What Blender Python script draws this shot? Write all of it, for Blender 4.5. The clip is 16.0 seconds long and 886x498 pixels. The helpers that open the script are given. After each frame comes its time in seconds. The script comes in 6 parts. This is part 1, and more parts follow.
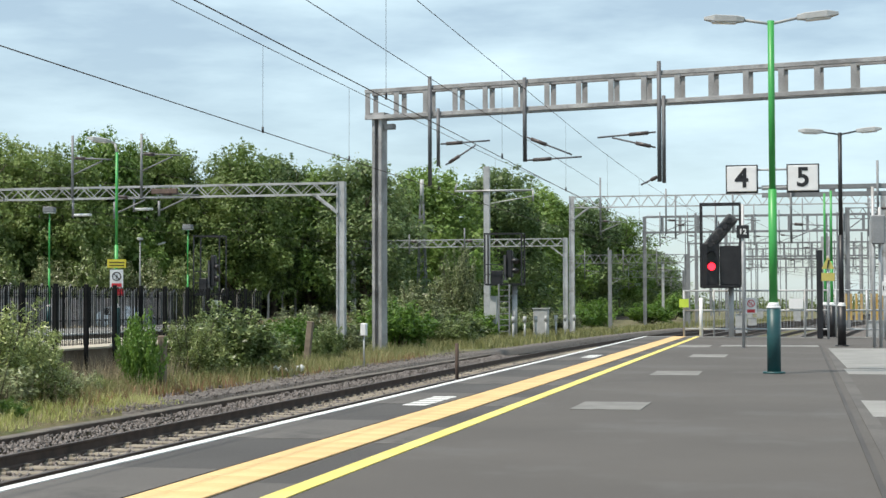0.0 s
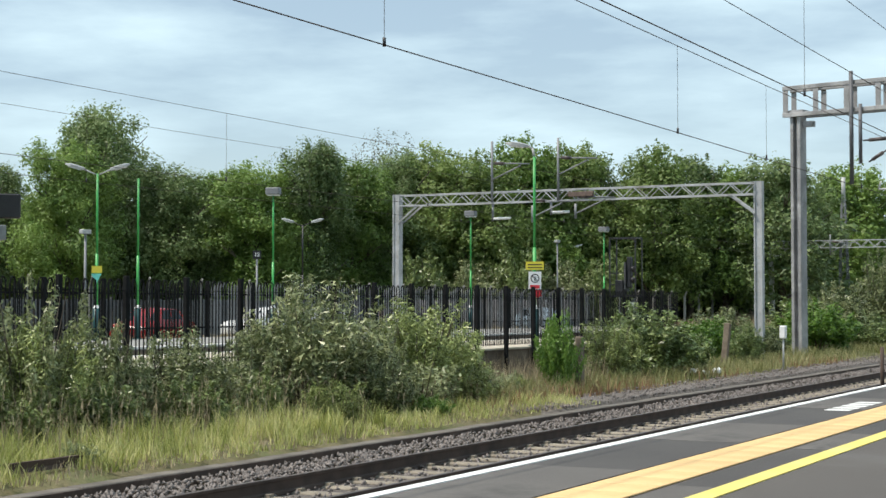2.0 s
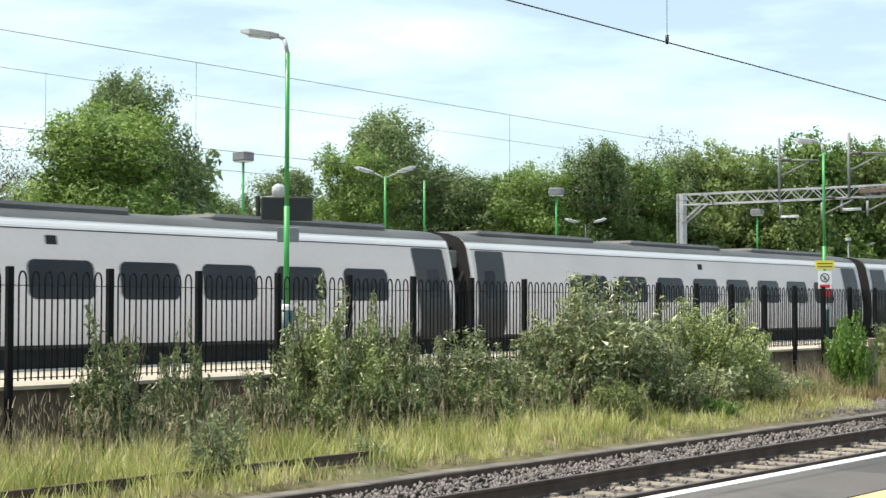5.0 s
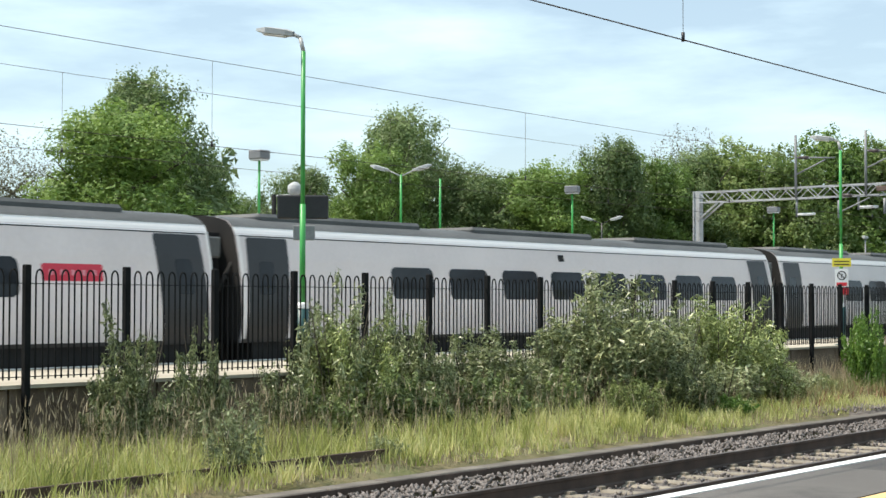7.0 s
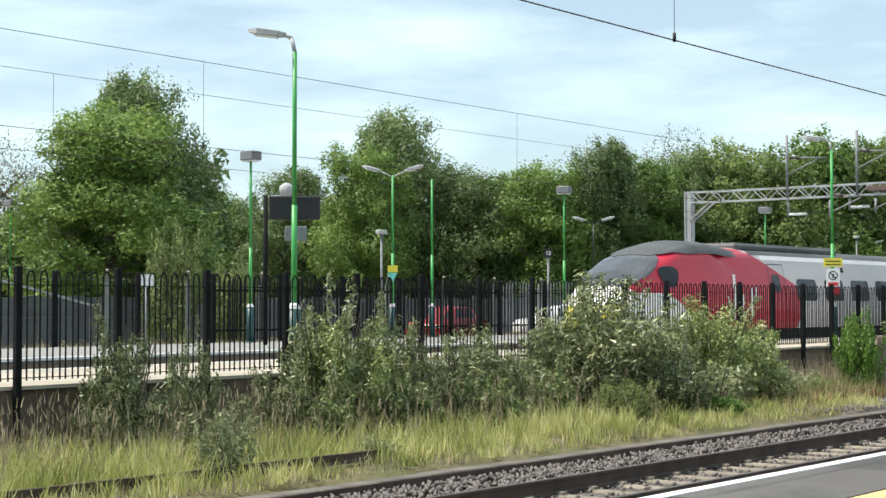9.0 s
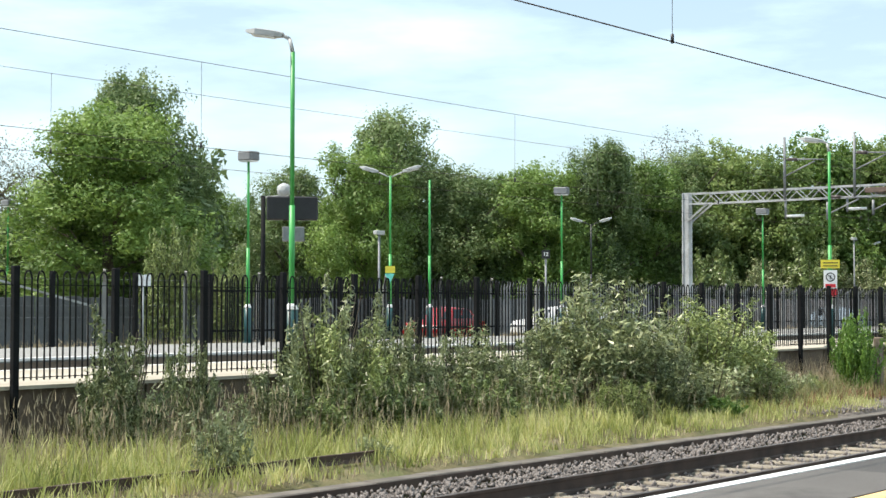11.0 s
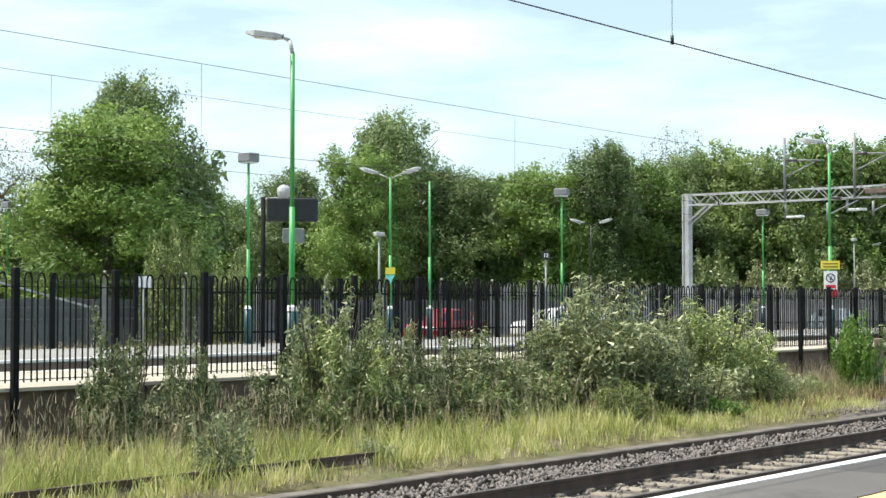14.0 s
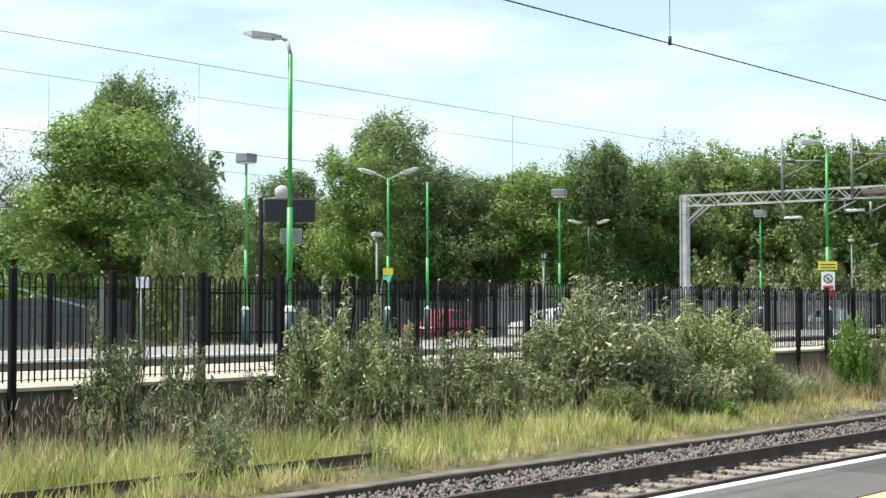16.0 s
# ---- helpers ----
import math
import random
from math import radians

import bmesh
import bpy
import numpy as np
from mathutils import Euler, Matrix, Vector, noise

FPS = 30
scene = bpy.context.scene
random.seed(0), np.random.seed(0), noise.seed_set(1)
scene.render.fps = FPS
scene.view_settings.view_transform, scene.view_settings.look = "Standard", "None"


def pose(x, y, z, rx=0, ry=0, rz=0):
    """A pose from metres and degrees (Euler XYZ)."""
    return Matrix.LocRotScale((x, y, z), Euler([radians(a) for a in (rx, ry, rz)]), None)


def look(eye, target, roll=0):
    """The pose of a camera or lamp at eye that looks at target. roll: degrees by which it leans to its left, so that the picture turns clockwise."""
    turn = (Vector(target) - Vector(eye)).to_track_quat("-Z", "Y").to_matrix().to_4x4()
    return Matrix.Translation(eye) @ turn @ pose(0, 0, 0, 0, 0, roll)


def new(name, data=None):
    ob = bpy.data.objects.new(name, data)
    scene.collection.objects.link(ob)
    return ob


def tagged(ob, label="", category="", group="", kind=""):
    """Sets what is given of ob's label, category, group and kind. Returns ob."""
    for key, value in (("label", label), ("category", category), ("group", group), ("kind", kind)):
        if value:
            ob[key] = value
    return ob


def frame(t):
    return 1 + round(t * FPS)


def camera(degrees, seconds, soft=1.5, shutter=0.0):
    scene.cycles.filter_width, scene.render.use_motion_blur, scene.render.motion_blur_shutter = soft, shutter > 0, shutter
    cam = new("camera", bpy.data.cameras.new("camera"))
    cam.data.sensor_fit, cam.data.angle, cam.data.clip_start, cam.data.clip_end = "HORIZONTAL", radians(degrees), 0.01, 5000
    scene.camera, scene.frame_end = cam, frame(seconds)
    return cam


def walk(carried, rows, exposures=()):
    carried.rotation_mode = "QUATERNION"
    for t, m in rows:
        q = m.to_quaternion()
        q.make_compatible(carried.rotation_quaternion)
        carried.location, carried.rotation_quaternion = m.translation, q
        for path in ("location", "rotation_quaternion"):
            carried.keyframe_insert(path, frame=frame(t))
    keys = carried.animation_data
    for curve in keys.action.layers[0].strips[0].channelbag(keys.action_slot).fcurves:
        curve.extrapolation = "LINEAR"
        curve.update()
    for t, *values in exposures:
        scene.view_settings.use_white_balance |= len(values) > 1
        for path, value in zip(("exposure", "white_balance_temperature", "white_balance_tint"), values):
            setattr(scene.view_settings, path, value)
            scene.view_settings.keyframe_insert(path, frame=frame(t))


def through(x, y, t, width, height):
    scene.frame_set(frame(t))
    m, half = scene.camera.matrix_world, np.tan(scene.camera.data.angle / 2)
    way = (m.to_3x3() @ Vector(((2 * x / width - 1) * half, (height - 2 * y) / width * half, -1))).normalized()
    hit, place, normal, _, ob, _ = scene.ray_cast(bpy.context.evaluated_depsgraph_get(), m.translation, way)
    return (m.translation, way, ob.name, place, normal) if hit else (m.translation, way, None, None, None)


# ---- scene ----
cam = camera(31.9, 16.0, soft=1.5, shutter=0.04)
EYE = (0.0, 0.0, 1.08)


def aim(yaw, pitch, roll=0.0):
    """A tripod head at EYE: yaw to the left of the track's direction, degrees."""
    return pose(*EYE, 90 + pitch, 0, yaw) @ pose(0, 0, 0, 0, 0, roll)


PAN = [(0.0, 12.447, 2.028, -0.13), (0.5, 12.444, 2.027, -0.13), (0.8, 12.45, 2.05, -0.10), (1.0, 12.817, 2.108, -0.06),
       (1.2, 14.62, 2.06, -0.06), (1.5, 20.475, 2.093, -0.07), (2.0, 27.734, 2.103, 0.02), (2.2, 30.66, 2.100, 0.05),
       (2.5, 34.31, 2.097, 0.07), (3.0, 38.014, 2.011, 0.11), (3.5, 37.89, 2.074, 0.08), (4.0, 37.88, 2.091, 0.04),
       (4.2, 37.881, 2.10, 0.05), (6.5, 38.873, 2.036, 0.07), (7.0, 38.766, 2.02, 0.05), (7.5, 38.675, 2.05, -0.02),
       (8.0, 38.599, 2.054, -0.09), (8.5, 38.524, 2.044, -0.11), (9.0, 38.464, 2.042, -0.06), (11.5, 38.373, 2.076, 0.07),
       (12.5, 38.37, 2.08, 0.07), (13.0, 38.361, 2.103, 0.10), (13.5, 38.389, 2.105, 0.04), (14.0, 38.378, 2.121, 0.0),
       (14.5, 38.388, 2.129, 0.0), (15.0, 38.365, 2.141, 0.03), (15.5, 38.326, 2.126, 0.0), (16.0, 38.292, 2.142, 0.02)]
walk(cam, [(t, aim(a, b, c)) for t, a, b, c in PAN], exposures=[
    (0.0, 0.13, 6500, 10), (1.5, 0.11, 6500, 10), (2.0, 0.10, 6500, 10), (2.5, 0.13, 6500, 10), (3.0, 0.30, 6850, 10), (3.5, 0.46, 7050, 11),
    (4.0, 0.57, 7050, 11), (4.2, 0.60, 6950, 11), (6.5, 0.41, 6600, 10), (9.0, 0.39, 6600, 10), (11.5, 0.60, 6600, 10), (16.0, 0.62, 6600, 10)])

# ---- world and sun ----
SUN_TO = Vector((-0.36, -0.34, 0.87)).normalized()
world = bpy.data.worlds.new("sky")
scene.world = world
world.use_nodes = True
wn, wl = world.node_tree.nodes, world.node_tree.links
wn.clear()
sky = wn.new("ShaderNodeTexSky")
sky.sky_type, sky.sun_disc = "NISHITA", False
sky.sun_elevation = math.asin(SUN_TO.z)
sky.sun_rotation = math.atan2(SUN_TO.x, SUN_TO.y)
sky.air_density, sky.dust_density, sky.ozone_density = 1.0, 0.6, 1.5
tc = wn.new("ShaderNodeTexCoord")
mp = wn.new("ShaderNodeMapping")
mp.inputs["Scale"].default_value = (1.6, 1.6, 7.0)
mp.inputs["Rotation"].default_value = (0.0, 0.12, 0.0)
nz = wn.new("ShaderNodeTexNoise")
nz.inputs["Scale"].default_value, nz.inputs["Detail"].default_value, nz.inputs["Roughness"].default_value = 2.6, 7.0, 0.55
rp = wn.new("ShaderNodeValToRGB")
rp.color_ramp.elements[0].position, rp.color_ramp.elements[1].position = 0.40, 0.72
rp.color_ramp.elements[0].color = (0.34, 0.34, 0.34, 1)
mx = wn.new("ShaderNodeMix")
mx.data_type = "RGBA"
mx.inputs["B"].default_value = (7.8, 9.9, 10.7, 1)
bg = wn.new("ShaderNodeBackground")
bg.inputs["Strength"].default_value = 0.1
out = wn.new("ShaderNodeOutputWorld")
wl.new(tc.outputs["Generated"], mp.inputs["Vector"])
wl.new(mp.outputs["Vector"], nz.inputs["Vector"])
wl.new(nz.outputs["Fac"], rp.inputs["Fac"])
wl.new(rp.outputs["Color"], mx.inputs["Factor"])
wl.new(sky.outputs["Color"], mx.inputs["A"])
wl.new(mx.outputs["Result"], bg.inputs["Color"])
wl.new(bg.outputs["Background"], out.inputs["Surface"])
lamp = bpy.data.lights.new("sun", "SUN")
lamp.energy, lamp.angle, lamp.color = 4.3, radians(0.6), (1.0, 0.91, 0.8)
new("sun", lamp).matrix_world = look(SUN_TO * 100, (0, 0, 0))


# ---- materials ----
def surface(name, a, b, scale=3.0, rough=0.8, metal=0.0, fine=40.0, bump=0.15, depth=0.02, spread=0.0, stain=None, stain_scale=0.6, spec=0.5):
    """Two tones mixed by coarse and fine noise in object space, with relief; spread varies the tone from object to object."""
    m = bpy.data.materials.new(name)
    m.use_nodes = True
    n, l = m.node_tree.nodes, m.node_tree.links
    p = n["Principled BSDF"]
    p.inputs["Roughness"].default_value, p.inputs["Metallic"].default_value, p.inputs["Specular IOR Level"].default_value = rough, metal, spec
    t = n.new("ShaderNodeTexCoord")
    n1, n2 = n.new("ShaderNodeTexNoise"), n.new("ShaderNodeTexNoise")
    n1.inputs["Scale"].default_value, n1.inputs["Detail"].default_value = scale, 5
    n2.inputs["Scale"].default_value, n2.inputs["Detail"].default_value = fine, 3
    l.new(t.outputs["Object"], n1.inputs["Vector"]), l.new(t.outputs["Object"], n2.inputs["Vector"])
    add = n.new("ShaderNodeMath")
    add.operation = "MULTIPLY_ADD"
    add.inputs[1].default_value, add.inputs[2].default_value = 0.45, -0.2
    l.new(n2.outputs["Fac"], add.inputs[0])
    add2 = n.new("ShaderNodeMath")
    l.new(n1.outputs["Fac"], add2.inputs[0]), l.new(add.outputs[0], add2.inputs[1])
    ramp = n.new("ShaderNodeValToRGB")
    ramp.color_ramp.elements[0].position, ramp.color_ramp.elements[1].position = 0.3, 0.72
    ramp.color_ramp.elements[0].color, ramp.color_ramp.elements[1].color = (*a, 1), (*b, 1)
    l.new(add2.outputs[0], ramp.inputs["Fac"])
    col = ramp.outputs["Color"]
    if stain:
        n3 = n.new("ShaderNodeTexNoise")
        n3.inputs["Scale"].default_value, n3.inputs["Detail"].default_value, n3.inputs["Roughness"].default_value = stain_scale, 6, 0.7
        l.new(t.outputs["Object"], n3.inputs["Vector"])
        r3 = n.new("ShaderNodeValToRGB")
        r3.color_ramp.elements[0].position, r3.color_ramp.elements[1].position = 0.52, 0.66
        l.new(n3.outputs["Fac"], r3.inputs["Fac"])
        mix = n.new("ShaderNodeMix")
        mix.data_type = "RGBA"
        mix.inputs["B"].default_value = (*stain, 1)
        l.new(r3.outputs["Color"], mix.inputs["Factor"]), l.new(col, mix.inputs["A"])
        col = mix.outputs["Result"]
    if spread:
        info, hsv, rng = n.new("ShaderNodeObjectInfo"), n.new("ShaderNodeHueSaturation"), n.new("ShaderNodeMapRange")
        rng.inputs["To Min"].default_value, rng.inputs["To Max"].default_value = 1 - spread, 1 + spread
        l.new(info.outputs["Random"], rng.inputs["Value"]), l.new(rng.outputs["Result"], hsv.inputs["Value"])
        l.new(col, hsv.inputs["Color"])
        col = hsv.outputs["Color"]
    l.new(col, p.inputs["Base Color"])
    if bump:
        bp = n.new("ShaderNodeBump")
        bp.inputs["Strength"].default_value, bp.inputs["Distance"].default_value = bump, depth
        l.new(n2.outputs["Fac"], bp.inputs["Height"]), l.new(bp.outputs["Normal"], p.inputs["Normal"])
    return m


def leafy(name, dark, mid, light, clump=0.5, through=0.35, gloss=0.45, speck=0.55):
    """Foliage: each leaf takes its own tone, clumps shift it, and light passes through."""
    m = bpy.data.materials.new(name)
    m.use_nodes = True
    n, l = m.node_tree.nodes, m.node_tree.links
    p = n["Principled BSDF"]
    p.inputs["Roughness"].default_value = gloss
    geo, t, nz, info = n.new("ShaderNodeNewGeometry"), n.new("ShaderNodeTexCoord"), n.new("ShaderNodeTexNoise"), n.new("ShaderNodeObjectInfo")
    nz.inputs["Scale"].default_value, nz.inputs["Detail"].default_value = clump, 3
    l.new(t.outputs["Object"], nz.inputs["Vector"])
    a = n.new("ShaderNodeMath")
    a.operation = "MULTIPLY_ADD"
    a.inputs[1].default_value, a.inputs[2].default_value = speck, -speck / 2
    l.new(geo.outputs["Random Per Island"], a.inputs[0])
    b = n.new("ShaderNodeMath")
    l.new(a.outputs[0], b.inputs[0]), l.new(nz.outputs["Fac"], b.inputs[1])
    c = n.new("ShaderNodeMath")
    c.operation = "MULTIPLY_ADD"
    c.inputs[1].default_value = 0.22
    l.new(info.outputs["Random"], c.inputs[0]), l.new(b.outputs[0], c.inputs[2])
    r = n.new("ShaderNodeValToRGB")
    r.color_ramp.elements[0].position, r.color_ramp.elements[1].position = 0.2, 0.95
    r.color_ramp.elements[0].color, r.color_ramp.elements[1].color = (*dark, 1), (*light, 1)
    e = r.color_ramp.elements.new(0.58)
    e.color = (*mid, 1)
    l.new(c.outputs[0], r.inputs["Fac"]), l.new(r.outputs["Color"], p.inputs["Base Color"])
    tr, mix = n.new("ShaderNodeBsdfTranslucent"), n.new("ShaderNodeMixShader")
    mix.inputs["Fac"].default_value = through
    l.new(r.outputs["Color"], tr.inputs["Color"])
    l.new(p.outputs[0], mix.inputs[1]), l.new(tr.outputs[0], mix.inputs[2])
    l.new(mix.outputs[0], n["Material Output"].inputs["Surface"])
    return m


def glow(name, colour, strength):
    m = bpy.data.materials.new(name)
    m.use_nodes = True
    p = m.node_tree.nodes["Principled BSDF"]
    p.inputs["Base Color"].default_value = (*colour, 1)
    p.inputs["Emission Color"].default_value, p.inputs["Emission Strength"].default_value = (*colour, 1), strength
    return m


ASPHALT = surface("asphalt", (0.076, 0.068, 0.061), (0.1, 0.09, 0.081), 0.35, 0.9, fine=90, bump=0.3, depth=0.006, stain=(0.105, 0.098, 0.092), stain_scale=0.5)
ASPHALT_WORN = surface("worn_asphalt", (0.085, 0.078, 0.072), (0.13, 0.12, 0.11), 0.5, 0.9, fine=90, bump=0.3, depth=0.006, stain=(0.07, 0.065, 0.06), stain_scale=0.6)
ASPHALT_DARK = surface("dark_asphalt", (0.05, 0.046, 0.044), (0.08, 0.074, 0.07), 0.5, 0.9, fine=90, bump=0.3, depth=0.006)
COPING = surface("worn_concrete", (0.13, 0.128, 0.12), (0.2, 0.195, 0.185), 0.8, 0.85, fine=60, bump=0.2, depth=0.004, spread=0.18)
SLAB = surface("pale_paving", (0.2, 0.197, 0.185), (0.29, 0.285, 0.27), 1.2, 0.85, fine=50, bump=0.2, depth=0.004, spread=0.08)
CREAM = surface("cream_paving", (0.34, 0.30, 0.235), (0.48, 0.435, 0.35), 0.6, 0.85, fine=40, bump=0.2, depth=0.005)
WHITE_LINE = surface("white_line_paint", (0.62, 0.62, 0.6), (0.8, 0.8, 0.78), 2.5, 0.7, fine=50, bump=0.1, depth=0.003)
YELLOW_LINE = surface("yellow_line_paint", (0.66, 0.52, 0.12), (0.82, 0.68, 0.2), 1.5, 0.7, fine=60, bump=0.15, depth=0.003)
TACTILE = surface("buff_tactile_paving", (0.58, 0.38, 0.165), (0.73, 0.5, 0.245), 1.2, 0.85, fine=34, bump=0.5, depth=0.008, spread=0.07)
RAIL_SIDE = surface("rusty_rail_web", (0.04, 0.027, 0.021), (0.09, 0.06, 0.046), 3, 0.85, fine=60, bump=0.2, depth=0.004)
RAIL_HEAD = surface("worn_rail_head", (0.09, 0.068, 0.056), (0.17, 0.13, 0.11), 2, 0.5, metal=0.6, fine=60, bump=0.05)
SLEEPER = surface("pale_concrete", (0.17, 0.148, 0.115), (0.29, 0.255, 0.2), 3, 0.9, fine=50, bump=0.3, depth=0.006, spread=0.12)
BALLAST = surface("granite_ballast", (0.07, 0.06, 0.052), (0.21, 0.187, 0.168), 9, 0.9, fine=55, bump=0.8, depth=0.04)
STONE = surface("ballast_stone", (0.04, 0.034, 0.031), (0.28, 0.25, 0.233), 15, 0.85, fine=60, bump=0.3, depth=0.01)
EARTH = surface("dry_earth_and_turf", (0.07, 0.075, 0.03), (0.19, 0.16, 0.085), 1.1, 0.95, fine=20, bump=0.6, depth=0.05, stain=(0.09, 0.11, 0.035), stain_scale=0.35)
CONC_WALL = surface("stained_wall_concrete", (0.10, 0.075, 0.055), (0.19, 0.15, 0.115), 1.6, 0.9, fine=30, bump=0.3, depth=0.01, spread=0.12, stain=(0.07, 0.05, 0.035))
TROUGH = surface("trough_concrete", (0.09, 0.078, 0.066), (0.165, 0.147, 0.125), 2.2, 0.9, fine=40, bump=0.3, depth=0.006, spread=0.12)
FENCE_BLACK = surface("black_fence_paint", (0.004, 0.0045, 0.005), (0.010, 0.011, 0.012), 6, 0.75, fine=60, bump=0.05, spec=0.15)
GALV = surface("galvanised_steel", (0.34, 0.35, 0.36), (0.52, 0.53, 0.54), 1.4, 0.55, metal=0.25, fine=25, bump=0.1, depth=0.004, stain=(0.26, 0.25, 0.23), stain_scale=0.9)
GALV_DARK = surface("weathered_steel", (0.19, 0.19, 0.192), (0.38, 0.38, 0.385), 1.2, 0.65, metal=0.2, fine=25, bump=0.15, depth=0.004, stain=(0.46, 0.46, 0.46), stain_scale=0.8)
STEEL_DIM = surface("dull_steel", (0.16, 0.17, 0.18), (0.27, 0.28, 0.29), 1.2, 0.6, metal=0.2, fine=25, bump=0.05)
STEEL_DARK = surface("dark_weathered_tube", (0.07, 0.073, 0.08), (0.15, 0.155, 0.165), 1.2, 0.6, metal=0.2, fine=25, bump=0.05)
INSUL = surface("brown_insulator", (0.05, 0.04, 0.04), (0.1, 0.08, 0.075), 8, 0.35)
GREEN = surface("bright_green_paint", (0.035, 0.28, 0.06), (0.06, 0.37, 0.085), 1.5, 0.4, fine=50, bump=0.04)
TEAL = surface("dark_teal_paint", (0.008, 0.05, 0.055), (0.018, 0.085, 0.09), 2.0, 0.45, fine=40, bump=0.05)
BLACK = surface("black_paint", (0.008, 0.008, 0.01), (0.02, 0.02, 0.023), 4, 0.45, fine=40, bump=0.04)
GREY_PLASTIC = surface("pale_grey_housing", (0.33, 0.34, 0.34), (0.46, 0.47, 0.47), 3, 0.5, fine=40, bump=0.04)
WHITE = surface("white_enamel", (0.72, 0.73, 0.73), (0.82, 0.82, 0.82), 2, 0.4, fine=40, bump=0.02)
RED = surface("red_enamel", (0.5, 0.02, 0.03), (0.62, 0.035, 0.05), 2, 0.4, fine=40, bump=0.02)
YELLOW = surface("yellow_enamel", (0.66, 0.55, 0.04), (0.78, 0.66, 0.07), 2, 0.4, fine=40, bump=0.02)
WOOD = surface("grey_weathered_wood", (0.12, 0.095, 0.07), (0.26, 0.21, 0.16), 5, 0.9, fine=50, bump=0.4, depth=0.01)
BARK = surface("bark", (0.05, 0.04, 0.03), (0.13, 0.11, 0.085), 3, 0.95, fine=20, bump=0.6, depth=0.03)
SILVER = surface("silver_train_paint", (0.62, 0.565, 0.565), (0.7, 0.64, 0.64), 0.5, 0.45, fine=12, bump=0.0, spec=0.3)
TRAIN_WHITE = surface("white_train_paint", (0.8, 0.77, 0.76), (0.86, 0.83, 0.82), 0.5, 0.4, fine=12, bump=0.0)
TRAIN_RED = surface("red_train_paint", (0.46, 0.010, 0.032), (0.56, 0.018, 0.048), 0.6, 0.3, fine=12, bump=0.0)
TRAIN_ROSE = surface("faded_rose_lettering", (0.6, 0.2, 0.25), (0.66, 0.27, 0.3), 2, 0.4, bump=0.0)
TRAIN_ROOF = surface("dark_grey_roof_paint", (0.055, 0.058, 0.058), (0.095, 0.098, 0.098), 0.7, 0.6, fine=10, bump=0.05)
TRAIN_DARK = surface("charcoal_train_paint", (0.012, 0.012, 0.014), (0.02, 0.02, 0.023), 0.8, 0.4, fine=12, bump=0.0)
UNDER = surface("grimy_underframe", (0.006, 0.006, 0.006), (0.016, 0.015, 0.014), 2, 0.85, fine=20, bump=0.2)
GLASS = surface("tinted_glass", (0.012, 0.014, 0.018), (0.02, 0.023, 0.028), 1, 0.08, fine=8, bump=0.0, spec=0.25)
ORANGE = surface("orange_mesh", (0.45, 0.25, 0.06), (0.58, 0.42, 0.14), 3, 0.8)
CHARCOAL = surface("charcoal_housing", (0.04, 0.042, 0.045), (0.075, 0.078, 0.08), 3, 0.6, fine=40, bump=0.04)
WIRE = surface("weathered_copper_wire", (0.05, 0.042, 0.038), (0.09, 0.075, 0.068), 2, 0.8, fine=20, bump=0.0, spec=0.1)
# duller than YELLOW: the shade on these plates is mixed into the colour
DULL_YELLOW = surface("shaded_yellow_enamel", (0.42, 0.36, 0.09), (0.55, 0.48, 0.14), 2, 0.6)
BANK = surface("pale_grass_bank", (0.16, 0.15, 0.07), (0.30, 0.27, 0.14), 0.9, 0.95, fine=14, bump=0.7, depth=0.1, stain=(0.12, 0.14, 0.05))
RUSTY = surface("rust_brown_steel", (0.07, 0.05, 0.042), (0.16, 0.115, 0.095), 4, 0.85, fine=30, bump=0.2)
LENS_RED = glow("red_signal_lens", (1.0, 0.02, 0.04), 3.5)
LEAF_A = leafy("mid_green_leaves", (0.045, 0.083, 0.018), (0.135, 0.225, 0.045), (0.28, 0.4, 0.1), 0.3, 0.35, 0.55, 0.3)
LEAF_B = leafy("grey_green_leaves", (0.043, 0.075, 0.027), (0.12, 0.185, 0.06), (0.27, 0.35, 0.14), 0.3, 0.35, 0.5, 0.35)
LEAF_OLIVE = leafy("olive_leaves", (0.06, 0.1, 0.026), (0.175, 0.255, 0.066), (0.34, 0.42, 0.145), 0.3, 0.38, 0.55, 0.3)
LEAF_C = leafy("sparse_olive_leaves", (0.06, 0.065, 0.03), (0.12, 0.125, 0.06), (0.2, 0.2, 0.11), 0.5)
LEAF_WOODS = leafy("woodland_leaves", (0.028, 0.055, 0.013), (0.095, 0.165, 0.036), (0.22, 0.31, 0.085), 0.16)
LEAF_WILLOW = leafy("willow_leaves", (0.035, 0.05, 0.018), (0.15, 0.185, 0.068), (0.43, 0.46, 0.24), 1.2, 0.2, 0.4, 0.65)
LEAF_BUSH = leafy("dark_bush_leaves", (0.055, 0.09, 0.025), (0.145, 0.20, 0.06), (0.29, 0.35, 0.13), 1.2, 0.2, 0.4)
LEAF_LIGHT = leafy("light_willow_leaves", (0.055, 0.075, 0.02), (0.2, 0.255, 0.075), (0.48, 0.54, 0.21), 1.2, 0.2, 0.4, 0.62)
LEAF_PALE = leafy("pale_grey_green_leaves", (0.1, 0.125, 0.06), (0.25, 0.29, 0.135), (0.48, 0.52, 0.3), 1.2, 0.25, 0.45)
LEAF_BRIGHT = leafy("fresh_green_leaves", (0.05, 0.11, 0.014), (0.12, 0.23, 0.035), (0.24, 0.38, 0.07), 1.2)
